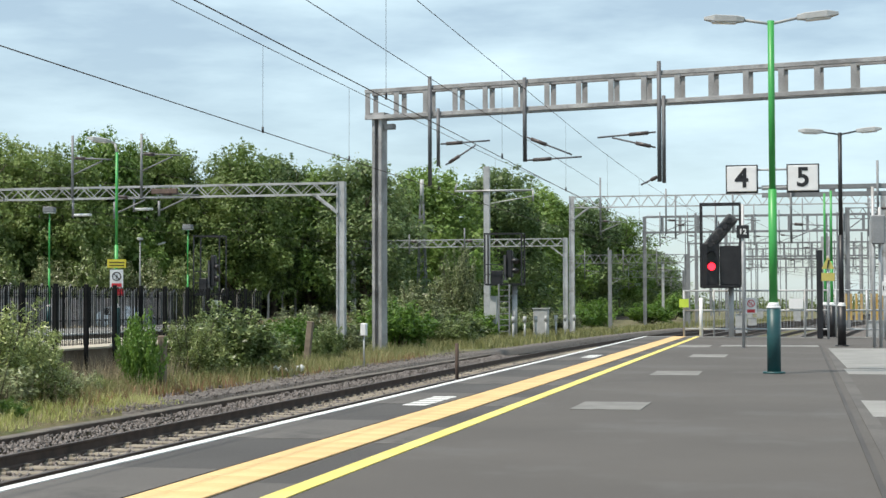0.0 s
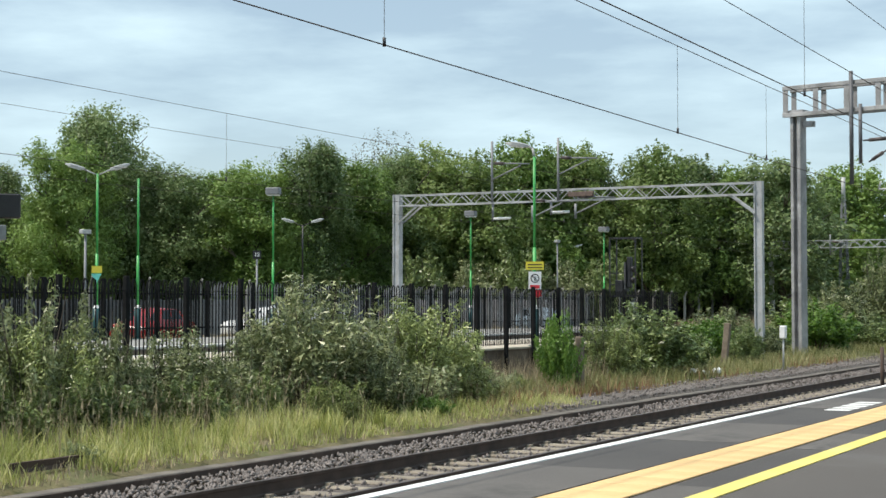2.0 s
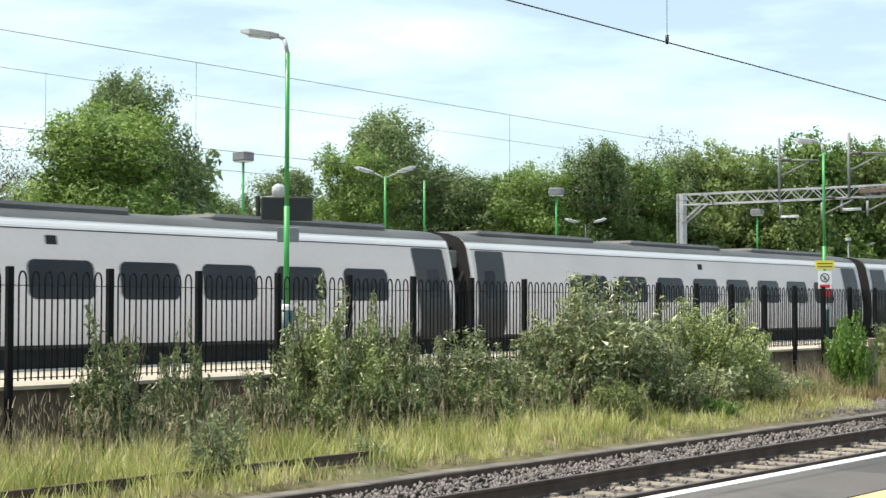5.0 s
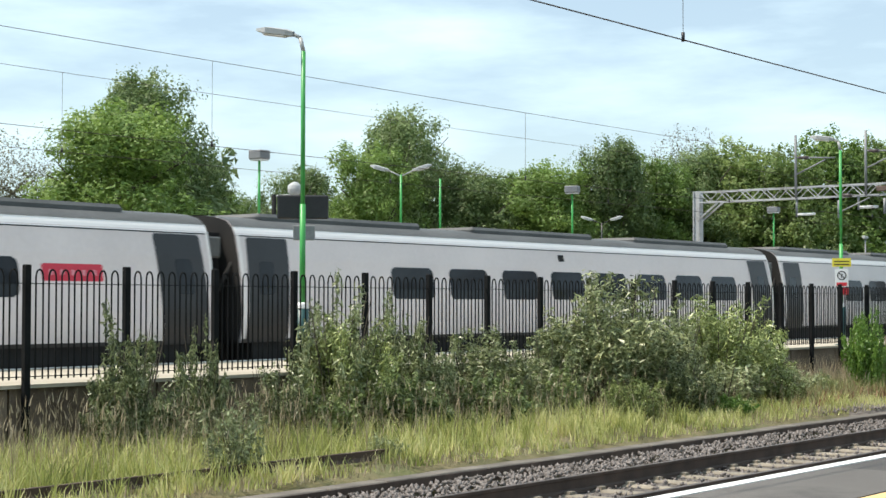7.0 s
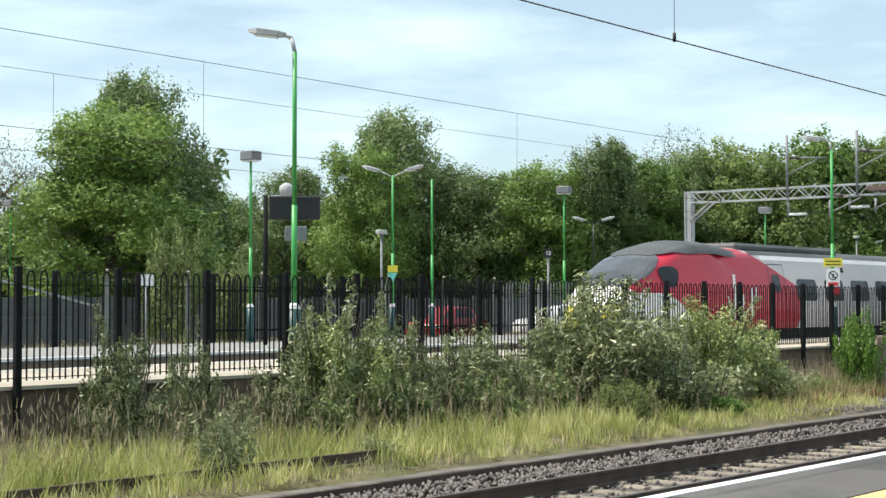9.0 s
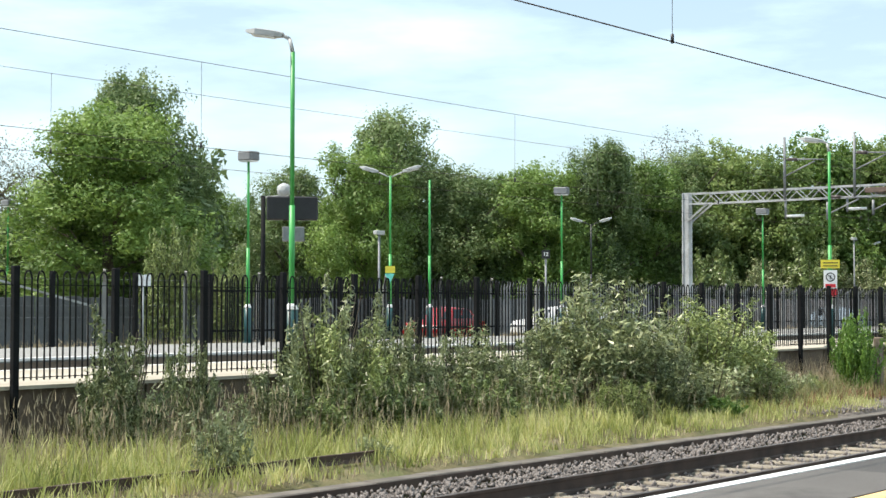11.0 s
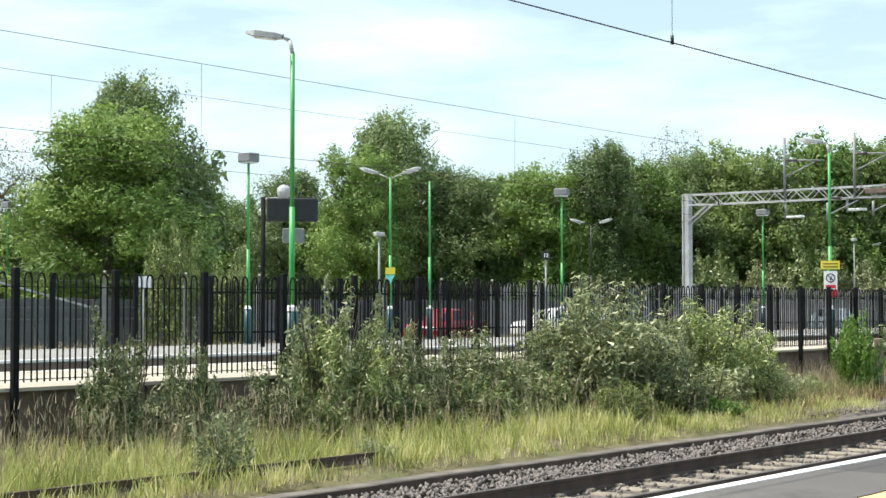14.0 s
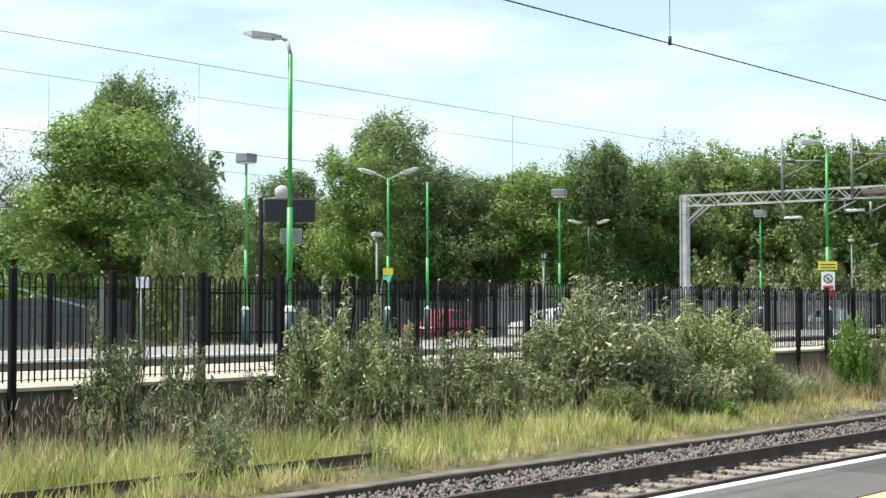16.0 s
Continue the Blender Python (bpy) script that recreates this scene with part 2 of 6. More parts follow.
GRASS_MAT = leafy("grass_blades", (0.13, 0.17, 0.04), (0.42, 0.45, 0.13), (0.78, 0.74, 0.38), 0.9, 0.35, 0.6)
ROUGH_MAT = leafy("rough_lineside_grass", (0.09, 0.105, 0.035), (0.23, 0.24, 0.085), (0.43, 0.40, 0.2), 0.9, 0.3, 0.6)
STRAW_MAT = leafy("dry_seed_stems", (0.16, 0.128, 0.076), (0.32, 0.262, 0.165), (0.52, 0.43, 0.29), 0.9, 0.25, 0.7)
RUSSET_MAT = leafy("russet_weeds", (0.14, 0.07, 0.04), (0.27, 0.15, 0.08), (0.36, 0.24, 0.13), 0.9, 0.25, 0.7)
WOOD_BACKING = surface("woodland_shade", (0.010, 0.018, 0.006), (0.03, 0.045, 0.014), 0.5, 0.95, fine=3, bump=1.0, depth=0.4)


# ---- building blocks ----
def box(bm, x0, x1, y0, y1, z0, z1, bevel=0.0):
    v = [bm.verts.new(c) for c in ((x0, y0, z0), (x1, y0, z0), (x1, y1, z0), (x0, y1, z0), (x0, y0, z1), (x1, y0, z1), (x1, y1, z1), (x0, y1, z1))]
    f = [bm.faces.new([v[i] for i in q]) for q in ((3, 2, 1, 0), (4, 5, 6, 7), (0, 1, 5, 4), (1, 2, 6, 5), (2, 3, 7, 6), (3, 0, 4, 7))]
    if bevel:
        bmesh.ops.bevel(bm, geom=list({e for q in f for e in q.edges}), offset=bevel, segments=1, affect="EDGES")
    return bm


def tube(bm, p, q, r, r2=None, n=8, cap=True):
    p, q, r2 = Vector(p), Vector(q), r if r2 is None else r2
    d = (q - p).normalized()
    u = d.orthogonal().normalized()
    w = d.cross(u)
    rings = [[bm.verts.new(c + (u * math.cos(k * math.tau / n) + w * math.sin(k * math.tau / n)) * s) for k in range(n)] for c, s in ((p, r), (q, r2))]
    for k in range(n):
        bm.faces.new((rings[0][k], rings[0][(k + 1) % n], rings[1][(k + 1) % n], rings[1][k])).smooth = n > 5
    if cap:
        bm.faces.new(rings[0][::-1]), bm.faces.new(rings[1])
    return bm


def bar(bm, p, q, w, h=None):
    """A square bar from p to q."""
    return tube(bm, p, q, w * 0.707, n=4)


def mesh_of(name, bm, material):
    me = bpy.data.meshes.new(name)
    bm.normal_update()
    bm.to_mesh(me)
    bm.free()
    me.materials.append(material)
    return me


def thing(name, x, y, z, label, category, group="", rz=0.0, kind=""):
    ob = new(name)
    ob.empty_display_size = 0.2
    ob.matrix_world = pose(x, y, z, 0, 0, rz)
    return tagged(ob, label, category, group, kind)


def part(name, bm, material, parent, label=""):
    ob = new(name, mesh_of(name, bm, material))
    ob.parent = parent
    return tagged(ob, label)


def share(name, me, parent, x=0.0, y=0.0, z=0.0, rz=0.0):
    """A piece on shared mesh data."""
    ob = new(name, me)
    ob.parent = parent
    ob.matrix_basis = pose(x, y, z, 0, 0, rz)
    return ob


def solid(name, bm, material, label, category, kind="", group="", m=None):
    ob = new(name, mesh_of(name, bm, material))
    if m is not None:
        ob.matrix_world = m
    return tagged(ob, label, category, group, kind)


def B(*a, bevel=0.0):
    return box(bmesh.new(), *a, bevel=bevel)


def lettering(name, text, size, material, parent, m):
    cu = bpy.data.curves.new(name, "FONT")
    cu.body, cu.size, cu.extrude, cu.align_x, cu.align_y = text, size, 0.002, "CENTER", "CENTER"
    cu.offset = size * 0.022
    tmp = bpy.data.objects.new(name, cu)
    scene.collection.objects.link(tmp)
    bpy.context.view_layer.update()
    me = bpy.data.meshes.new_from_object(tmp.evaluated_get(bpy.context.evaluated_depsgraph_get()))
    bpy.data.objects.remove(tmp)
    me.materials.clear()
    me.materials.append(material)
    ob = new(name, me)
    ob.parent = parent
    ob.matrix_basis = m
    return ob


def quads(name, verts, faces, material):
    me = bpy.data.meshes.new(name)
    me.vertices.add(len(verts))
    me.vertices.foreach_set("co", np.asarray(verts, dtype=np.float32).ravel())
    k = faces.shape[1]
    me.loops.add(faces.size)
    me.loops.foreach_set("vertex_index", faces.astype(np.int32).ravel())
    me.polygons.add(len(faces))
    me.polygons.foreach_set("loop_start", np.arange(0, faces.size, k, dtype=np.int32))
    me.polygons.foreach_set("loop_total", np.full(len(faces), k, dtype=np.int32))
    me.update(calc_edges=True)
    me.materials.append(material)
    return me


def leaves(name, rng, centres, out, length, width, material, droop=0.2, loose=0.45):
    """One lozenge leaf at each centre, facing roughly the way out."""
    n = len(centres)
    face = out + rng.normal(0, loose, (n, 3))
    face[:, 2] += 0.25
    face /= np.linalg.norm(face, axis=1)[:, None]
    d = np.cross(face, rng.normal(0, 1, (n, 3)))
    d[:, 2] -= droop
    d /= np.linalg.norm(d, axis=1)[:, None]
    s = np.cross(d, face)
    s /= np.linalg.norm(s, axis=1)[:, None]
    ln = (length * rng.uniform(0.6, 1.35, n))[:, None]
    wd = (width * rng.uniform(0.6, 1.35, n))[:, None]
    up = np.cross(d, s) * wd * 0.25
    v = np.stack([centres - d * ln / 2, centres + s * wd / 2 + up, centres + d * ln / 2, centres - s * wd / 2 + up], 1).reshape(-1, 3)
    return quads(name, v, np.arange(4 * n).reshape(n, 4), material)


def small_leaves(name, rng, centres, out, size, material, loose=0.4, slim=1.0):
    """One three-cornered leaf at each centre, for crowns seen from afar."""
    n = len(centres)
    face = out + rng.normal(0, loose, (n, 3))
    face[:, 2] += 0.3
    face /= np.linalg.norm(face, axis=1)[:, None]
    d = np.cross(face, rng.normal(0, 1, (n, 3)))
    d /= np.linalg.norm(d, axis=1)[:, None]
    s = np.cross(d, face)
    k = (size * rng.uniform(0.55, 1.4, n))[:, None]
    v = np.stack([centres - d * k * 0.5 - s * k * 0.36 * slim, centres - d * k * 0.3 + s * k * 0.44 * slim, centres + d * k * 0.62], 1).reshape(-1, 3)
    return quads(name, v, np.arange(3 * n).reshape(n, 3), material)


def clumps(rng, lumps, n):
    """Points spread in the outer shells of ellipsoid lumps (x, y, z, rx, ry, rz), and the ways out of them."""
    lumps = np.asarray(lumps)
    size = (lumps[:, 3] * lumps[:, 4] * lumps[:, 5]) ** 0.667
    pick = rng.choice(len(lumps), n, p=size / size.sum())
    d = rng.normal(0, 1, (n, 3))
    d /= np.linalg.norm(d, axis=1)[:, None]
    L = lumps[pick]
    r = np.clip(rng.normal(0.86, 0.24, n), 0.2, 1.5)[:, None]
    return L[:, :3] + d * L[:, 3:] * r, d


# ---- ground, tracks and platforms ----
RAIL_Z = -0.915


def make_ground():
    bm = bmesh.new()
    xs = [-3000, -400, -120, -60, -36, -33.4, -33, -22, -21.3, -17.2, -16.0, -14.0, -13.4, -12.9, -12.15, -10.6, -4.7, 13, 60, 400, 3000]
    ys = [-3000, -200, -40] + list(range(-16, 120, 4)) + [140, 180, 240, 400, 900, 3000]
    def height(x, y):
        if x < -33.2:
            return -0.5
        if x < -17.1 or x > -12.2:
            return -1.3
        return -0.98 + 0.05 * noise.noise((x * 0.7, y * 0.35, 0))
    grid = [[bm.verts.new((x, y, height(x, y))) for y in ys] for x in xs]
    for i in range(len(xs) - 1):
        for j in range(len(ys) - 1):
            bm.faces.new((grid[i][j], grid[i + 1][j], grid[i + 1][j + 1], grid[i][j + 1])).smooth = True
    solid("ground", bm, EARTH, "dry earth and rough turf beside the railway", "ground", "structure")


def profile_run(bm, pts, y0, y1, steps=1, bend=None):
    """A section in x and z drawn along y."""
    rings = []
    for k in range(steps + 1):
        y = y0 + (y1 - y0) * k / steps
        dx = bend(y) if bend else 0.0
        rings.append([bm.verts.new((x + dx, y, z)) for x, z in pts])
    n = len(pts)
    for a, b in zip(rings, rings[1:]):
        for k in range(n):
            bm.faces.new((a[k], a[(k + 1) % n], b[(k + 1) % n], b[k]))
    bm.faces.new(rings[0][::-1]), bm.faces.new(rings[-1])
    return bm


def veer(y):
    """Beyond the platform's end the lines swing gently to the right."""
    return 0.0 if y < 45 else 0.00062 * (y - 45) ** 2 if y < 150 else 6.84 + 0.1302 * (y - 150)


def make_track(name, x, label, bend=None, y0=-30, y1=320):
    t = thing(name, x, 0, 0, label, "railway track", kind="structure")
    for s in (-1, 1):
        c = s * 0.752
        web = [(c - 0.06, RAIL_Z - 0.20), (c + 0.06, RAIL_Z - 0.20), (c + 0.055, RAIL_Z - 0.165), (c + 0.02, RAIL_Z - 0.145), (c + 0.02, RAIL_Z - 0.045),
               (c + 0.036, RAIL_Z - 0.035), (c + 0.036, RAIL_Z - 0.006), (c - 0.036, RAIL_Z - 0.006), (c - 0.036, RAIL_Z - 0.035), (c - 0.02, RAIL_Z - 0.045),
               (c - 0.02, RAIL_Z - 0.145), (c - 0.055, RAIL_Z - 0.165)]
        rail = part("rail", profile_run(bmesh.new(), web, y0, y1, 60, bend), RAIL_SIDE, t, "rust-dark steel rail")
        head = [(c - 0.033, RAIL_Z - 0.004), (c + 0.033, RAIL_Z - 0.004), (c + 0.03, RAIL_Z), (c - 0.03, RAIL_Z)]
        part("rail_head", profile_run(bmesh.new(), head, y0, y1, 60, bend), RAIL_HEAD, rail, "worn running surface")
    return t


def sleeper_mesh():
    bm = bmesh.new()
    box(bm, -1.25, 1.25, -0.105, 0.105, RAIL_Z - 0.36, RAIL_Z - 0.185, bevel=0.02)
    for s in (-1, 1):
        for k in (-1, 1):
            box(bm, s * 0.752 + k * 0.11 - 0.04, s * 0.752 + k * 0.11 + 0.04, -0.05, 0.05, RAIL_Z - 0.20, RAIL_Z - 0.15)
    return mesh_of("sleeper", bm, SLEEPER)


def make_ballast(name, x0, x1, y0, y1, label, bend, lift=0.0):
    bm = bmesh.new()
    n, m = 10, 150
    g = [[None] * (m + 1) for _ in range(n + 1)]
    for i in range(n + 1):
        for j in range(m + 1):
            x, y = x0 + (x1 - x0) * i / n, y0 + (y1 - y0) * j / m
            edge = min(i, n - i)
            z = RAIL_Z - 0.225 + lift + 0.03 * noise.noise((x * 2, y * 1.3, 5)) - (0.3 if edge == 0 else 0.02 if edge == 1 else 0)
            if lift and j < 3:
                z -= 0.12 * (3 - j)
            g[i][j] = bm.verts.new((x + bend(y), y, z))
    for i in range(n):
        for j in range(m):
            bm.faces.new((g[i][j], g[i + 1][j], g[i + 1][j + 1], g[i][j + 1])).smooth = True
    solid(name, bm, BALLAST, label, "ballast", "structure")


def scatter_stones():
    """Loose stones on the ballast shoulder, each a small uneven lump."""
    rng = np.random.default_rng(11)
    base = np.array([(1, 0, 0), (-1, 0, 0), (0, 1, 0), (0, -1, 0), (0, 0, 1), (0, 0, -1)], float)
    tri = np.array([(0, 2, 4), (2, 1, 4), (1, 3, 4), (3, 0, 4), (2, 0, 5), (1, 2, 5), (3, 1, 5), (0, 3, 5)])
    V, F = [], []
    n = 25000
    y = 7 + 58 * rng.uniform(0, 1, n) ** 1.6
    pick = rng.uniform(0, 1, n)
    x = np.where(pick < 0.64, rng.uniform(-12.05, -10.25, n), np.where(pick < 0.82, rng.uniform(-10.1, -8.7, n), rng.uniform(-13.9, -12.3, n)))
    crib = np.abs(((y - 7 + 0.325) % 0.65) - 0.325)
    keep = ((x > -12.1) | (y > 27)) & ((x < -10.2) | (crib > 0.11) | (rng.uniform(0, 1, n) < 0.5))
    x, y = x[keep], y[keep]
    n = len(x)
    size = rng.uniform(0.015, 0.038, n)
    z = np.where(x < -12.1, -0.95, np.where(x > -10.2, RAIL_Z - 0.2, RAIL_Z - 0.2)) + size * rng.uniform(-0.3, 0.5, n)
    pts = base[None] * size[:, None, None] * rng.uniform(0.6, 1.4, (n, 6, 1)) + rng.normal(0, 0.008, (n, 6, 3))
    a = rng.uniform(0, 6.28, n)
    c, s = np.cos(a)[:, None], np.sin(a)[:, None]
    q = np.stack([pts[:, :, 0] * c - pts[:, :, 1] * s, pts[:, :, 0] * s + pts[:, :, 1] * c, pts[:, :, 2]], 2)
    q += np.stack([x, y, z], 1)[:, None, :]
    me = quads("ballast_stones", q.reshape(-1, 3), (tri[None] + 6 * np.arange(n)[:, None, None]).reshape(-1, 3), STONE)
    tagged(new("ballast_stones", me), "loose grey granite ballast stones beside the rails", "ballast", "", "stuff")


def make_near_platform():
    bm = box(bmesh.new(), -4.5, 13, -20, 51, -1.2, 0.0)
    p = solid("platform", bm, ASPHALT, "grey asphalt station platform with painted edge lines", "platform", "structure")
    edge = part("edge_band", B(-4.4, -3.62, -20, 51, 0.001, 0.005), ASPHALT_DARK, p, "dark asphalt strip behind the coping")
    part("middle_band", B(-3.12, -2.86, -20, 51, 0.001, 0.005), ASPHALT_DARK, p, "dark asphalt strip beside the tactile paving")
    part("white_edge_line", B(-4.52, -4.425, -20, 51, -0.04, 0.008), WHITE_LINE, p, "white painted platform edge")
    part("yellow_line", B(-2.86, -2.72, -20, 51, 0.001, 0.008), YELLOW_LINE, p, "yellow painted safety line")
    dl = part("drain_line", B(-0.02, 0.02, -20, 40, 0.001, 0.0065), ASPHALT_DARK, p, "dark joint along the platform")
    dl.matrix_basis = pose(0.455, 1.0, 0, 0, 0, -0.57)
    dl = part("joint_strip", B(-0.07, 0.07, -20, 40, 0.001, 0.0045), ASPHALT_WORN, p, "worn strip beside the platform joint")
    dl.matrix_basis = pose(0.62, 1.0, 0, 0, 0, -0.57)
    patch = mesh_of("asphalt_patch", B(-0.39, 0.39, -1.0, 1.0, 0.001, 0.0075), ASPHALT_WORN)
    for y in (8.6, 12.9, 17.3, 21.5, 25.9, 30.2, 34.4, 38.8, 43.0, 47.2):
        share("asphalt_patch", patch, p, -4.01, y)
        ob = share("asphalt_patch", patch, p, -2.99, y - 0.5)
        ob.scale = (0.33, 0.8, 1)
    for x, y, sx, sy in ((-1.8, 16.4, 0.36, 0.62), (-1.65, 24.2, 0.36, 0.75), (-1.55, 32.2, 0.36, 0.9), (-2.25, 39.5, 0.4, 1.0)):
        ob = share("cover_slab", PATCH_SLAB, p, x, y)
        ob.scale = (sx, sy, 1)
    part("concrete_bay", B(0.8, 6, 15.2, 17.7, 0.001, 0.0075), SLAB, p, "pale concrete bay")
    part("concrete_bay", B(0.92, 6, 24.2, 26.2, 0.001, 0.0075), SLAB, p, "pale concrete bay")
    part("concrete_bay", B(0.98, 6, 26.4, 38.0, 0.001, 0.0075), SLAB, p, "pale concrete bay")
    part("concrete_bay", B(-1.6, 0.8, 39.3, 40.6, 0.001, 0.006), SLAB, p, "pale concrete bay")
    part("end_coping", B(-4.5, 5.0, 49.6, 51.0, 0.001, 0.007), COPING, p, "worn concrete platform end")
    # worn white stencilling between the coping and the tactile strip, unreadable
    for y0 in (16.0, 30.7):
        for k in range(5):
            part("worn_marking", B(-3.98, -3.72, y0 + k * 0.34, y0 + k * 0.34 + 0.22, 0.0076, 0.0105), WHITE_LINE, p, "worn white stencilled marking")
    slab = mesh_of("tactile_slab", B(-0.213, 0.213, -0.197, 0.197, 0.001, 0.0125, bevel=0.003), TACTILE)
    for k in range(-30, 112):
        share("tactile_slab", slab, p, -3.37, 6.2 + k * 0.4)


PATCH_SLAB = mesh_of("cover_slab", B(-1, 1, -1, 1, 0.001, 0.006), surface("grey_cover_slab", (0.16, 0.155, 0.143), (0.24, 0.233, 0.218), 1.2, 0.85, fine=50, bump=0.2, depth=0.004, spread=0.08))


def make_far_platforms():
    p = solid("platform", B(-21.42, -16.92, -30, 47.5, -1.2, 0.0), CREAM, "cream-surfaced island platform behind black railings", "platform", "structure")
    part("white_edge_line", B(-21.46, -21.3, -30, 47.5, -0.05, 0.006), WHITE_LINE, p, "white painted platform edge")
    panel = mesh_of("wall_panel", B(0.0, 0.10, -1.22, 1.22, -1.15, -0.02, bevel=0.012), CONC_WALL)
    for k in range(21):
        share("wall_panel", panel, p, -16.92, -4 + k * 2.47)
    part("coping_edge", B(-16.95, -16.74, -30, 47.5, -0.018, 0.03), CREAM, p, "pale coping")
    q = solid("platform", B(-32.2, -25.9, -30, 76, -1.2, 0.0), SLAB, "pale platform on the far side of the line", "platform", "structure")
    part("platform_face", B(-25.9, -25.82, -30, 76, -1.15, -0.08), CONC_WALL, q, "dark platform face wall")
    part("white_edge_line", B(-26.1, -25.84, -30, 76, -0.05, 0.006), WHITE_LINE, q, "white painted platform edge")


def make_trough():
    t = thing("cable_trough", -12.2, 0, 0, "long line of grey concrete cable trough lids beside the ballast", "cable trough", kind="structure")
    lid = mesh_of("trough_lid", B(-0.14, 0.12, -0.49, 0.49, -1.14, -1.025, bevel=0.012), TROUGH)
    part("trough_side", B(0.12, 0.14, 4, 64, -1.2, -1.04), RAIL_SIDE, t, "dark brown trough side")
    for k in range(60):
        share("trough_lid", lid, t, 0.012 * math.sin(k * 2.1), 4.5 + k, 0.004 * math.sin(k * 1.3), 0.3 * math.sin(k * 1.7))
    r = tagged(new("disused_rail", mesh_of("disused_rail", profile_run(bmesh.new(), [(-0.05, -1.0), (0.05, -1.0), (0.02, -0.95), (0.035, -0.87), (-0.035, -0.87), (-0.02, -0.95)], 4, 15.3), RAIL_SIDE)),
               "rusty disused rail lying in the grass", "rail")
    r.matrix_world = pose(-13.2, 0, 0.07)


make_ground()
for nm, xx, lab in (("track", -6.02, "running line beside the platform on concrete sleepers"), ("track", -9.38, "running line with dark rails on concrete sleepers"),
                    ("track", -22.95, "fast line between the far platforms")):
    tk = make_track(nm, xx, lab, veer if xx > -15 else None)
    if xx == -9.38:
        sm = sleeper_mesh()
        for k in range(110):
            share("sleeper", sm, tk, veer(7 + k * 0.65), 7 + k * 0.65)
make_ballast("ballast", -12.1, -4.6, -30, 320, "grey granite ballast bed under the tracks", veer)
make_ballast("ballast_shoulder", -13.5, -12.3, 27, 130, "loose ballast shoulder beside the cable trough", veer, 0.19)
make_ballast("ballast", -25.7, -21.5, -30, 140, "ballast between the far platforms", lambda y: 0.0)
scatter_stones()
make_near_platform()
make_far_platforms()
make_trough()
for xx in (-1.5, 2.4, 6.3, 10.2):
    make_track("track", xx, "pale worn rails in the station throat", veer, 60, 320)
make_ballast("ballast", -3.6, 16, 56, 320, "ballast of the station throat", veer)


# ---- railings and fences ----
def make_railings():
    """Hoop-topped black railings along the far platform."""
    hoop = bmesh.new()
    pts = [(-0.058, 0.1), (-0.058, 1.42)] + [(-0.058 * math.cos(a), 1.42 + 0.1 * math.sin(a)) for a in (0.6, 1.1, 1.57, 2.04, 2.54)] + [(0.058, 1.42), (0.058, 0.1)]
    for (a, b), (c, d) in zip(pts, pts[1:]):
        tube(hoop, (0, a, b), (0, c, d), 0.0125, n=5, cap=False)
    hoop = mesh_of("hooped_bar", hoop, FENCE_BLACK)
    post = mesh_of("post", B(-0.045, 0.045, -0.045, 0.045, -1.05, 1.58, bevel=0.01), FENCE_BLACK)
    rail = mesh_of("rail", B(-0.012, 0.012, 0.05, 1.59, 0, 0.011), FENCE_BLACK)
    for k in range(25):
        y = 7.3 + 1.637 * k
        f = thing("railing_panel", -16.68, y, 0, "black hoop-topped steel railing panel on the platform wall", "railing", "railings along the far platform")
        share("post", post, f)
        share("rail", rail, f, z=1.33), share("rail", rail, f, z=0.13)
        for j in range(7):
            share("hooped_bar", hoop, f, 0, 0.20 + j * 0.206)


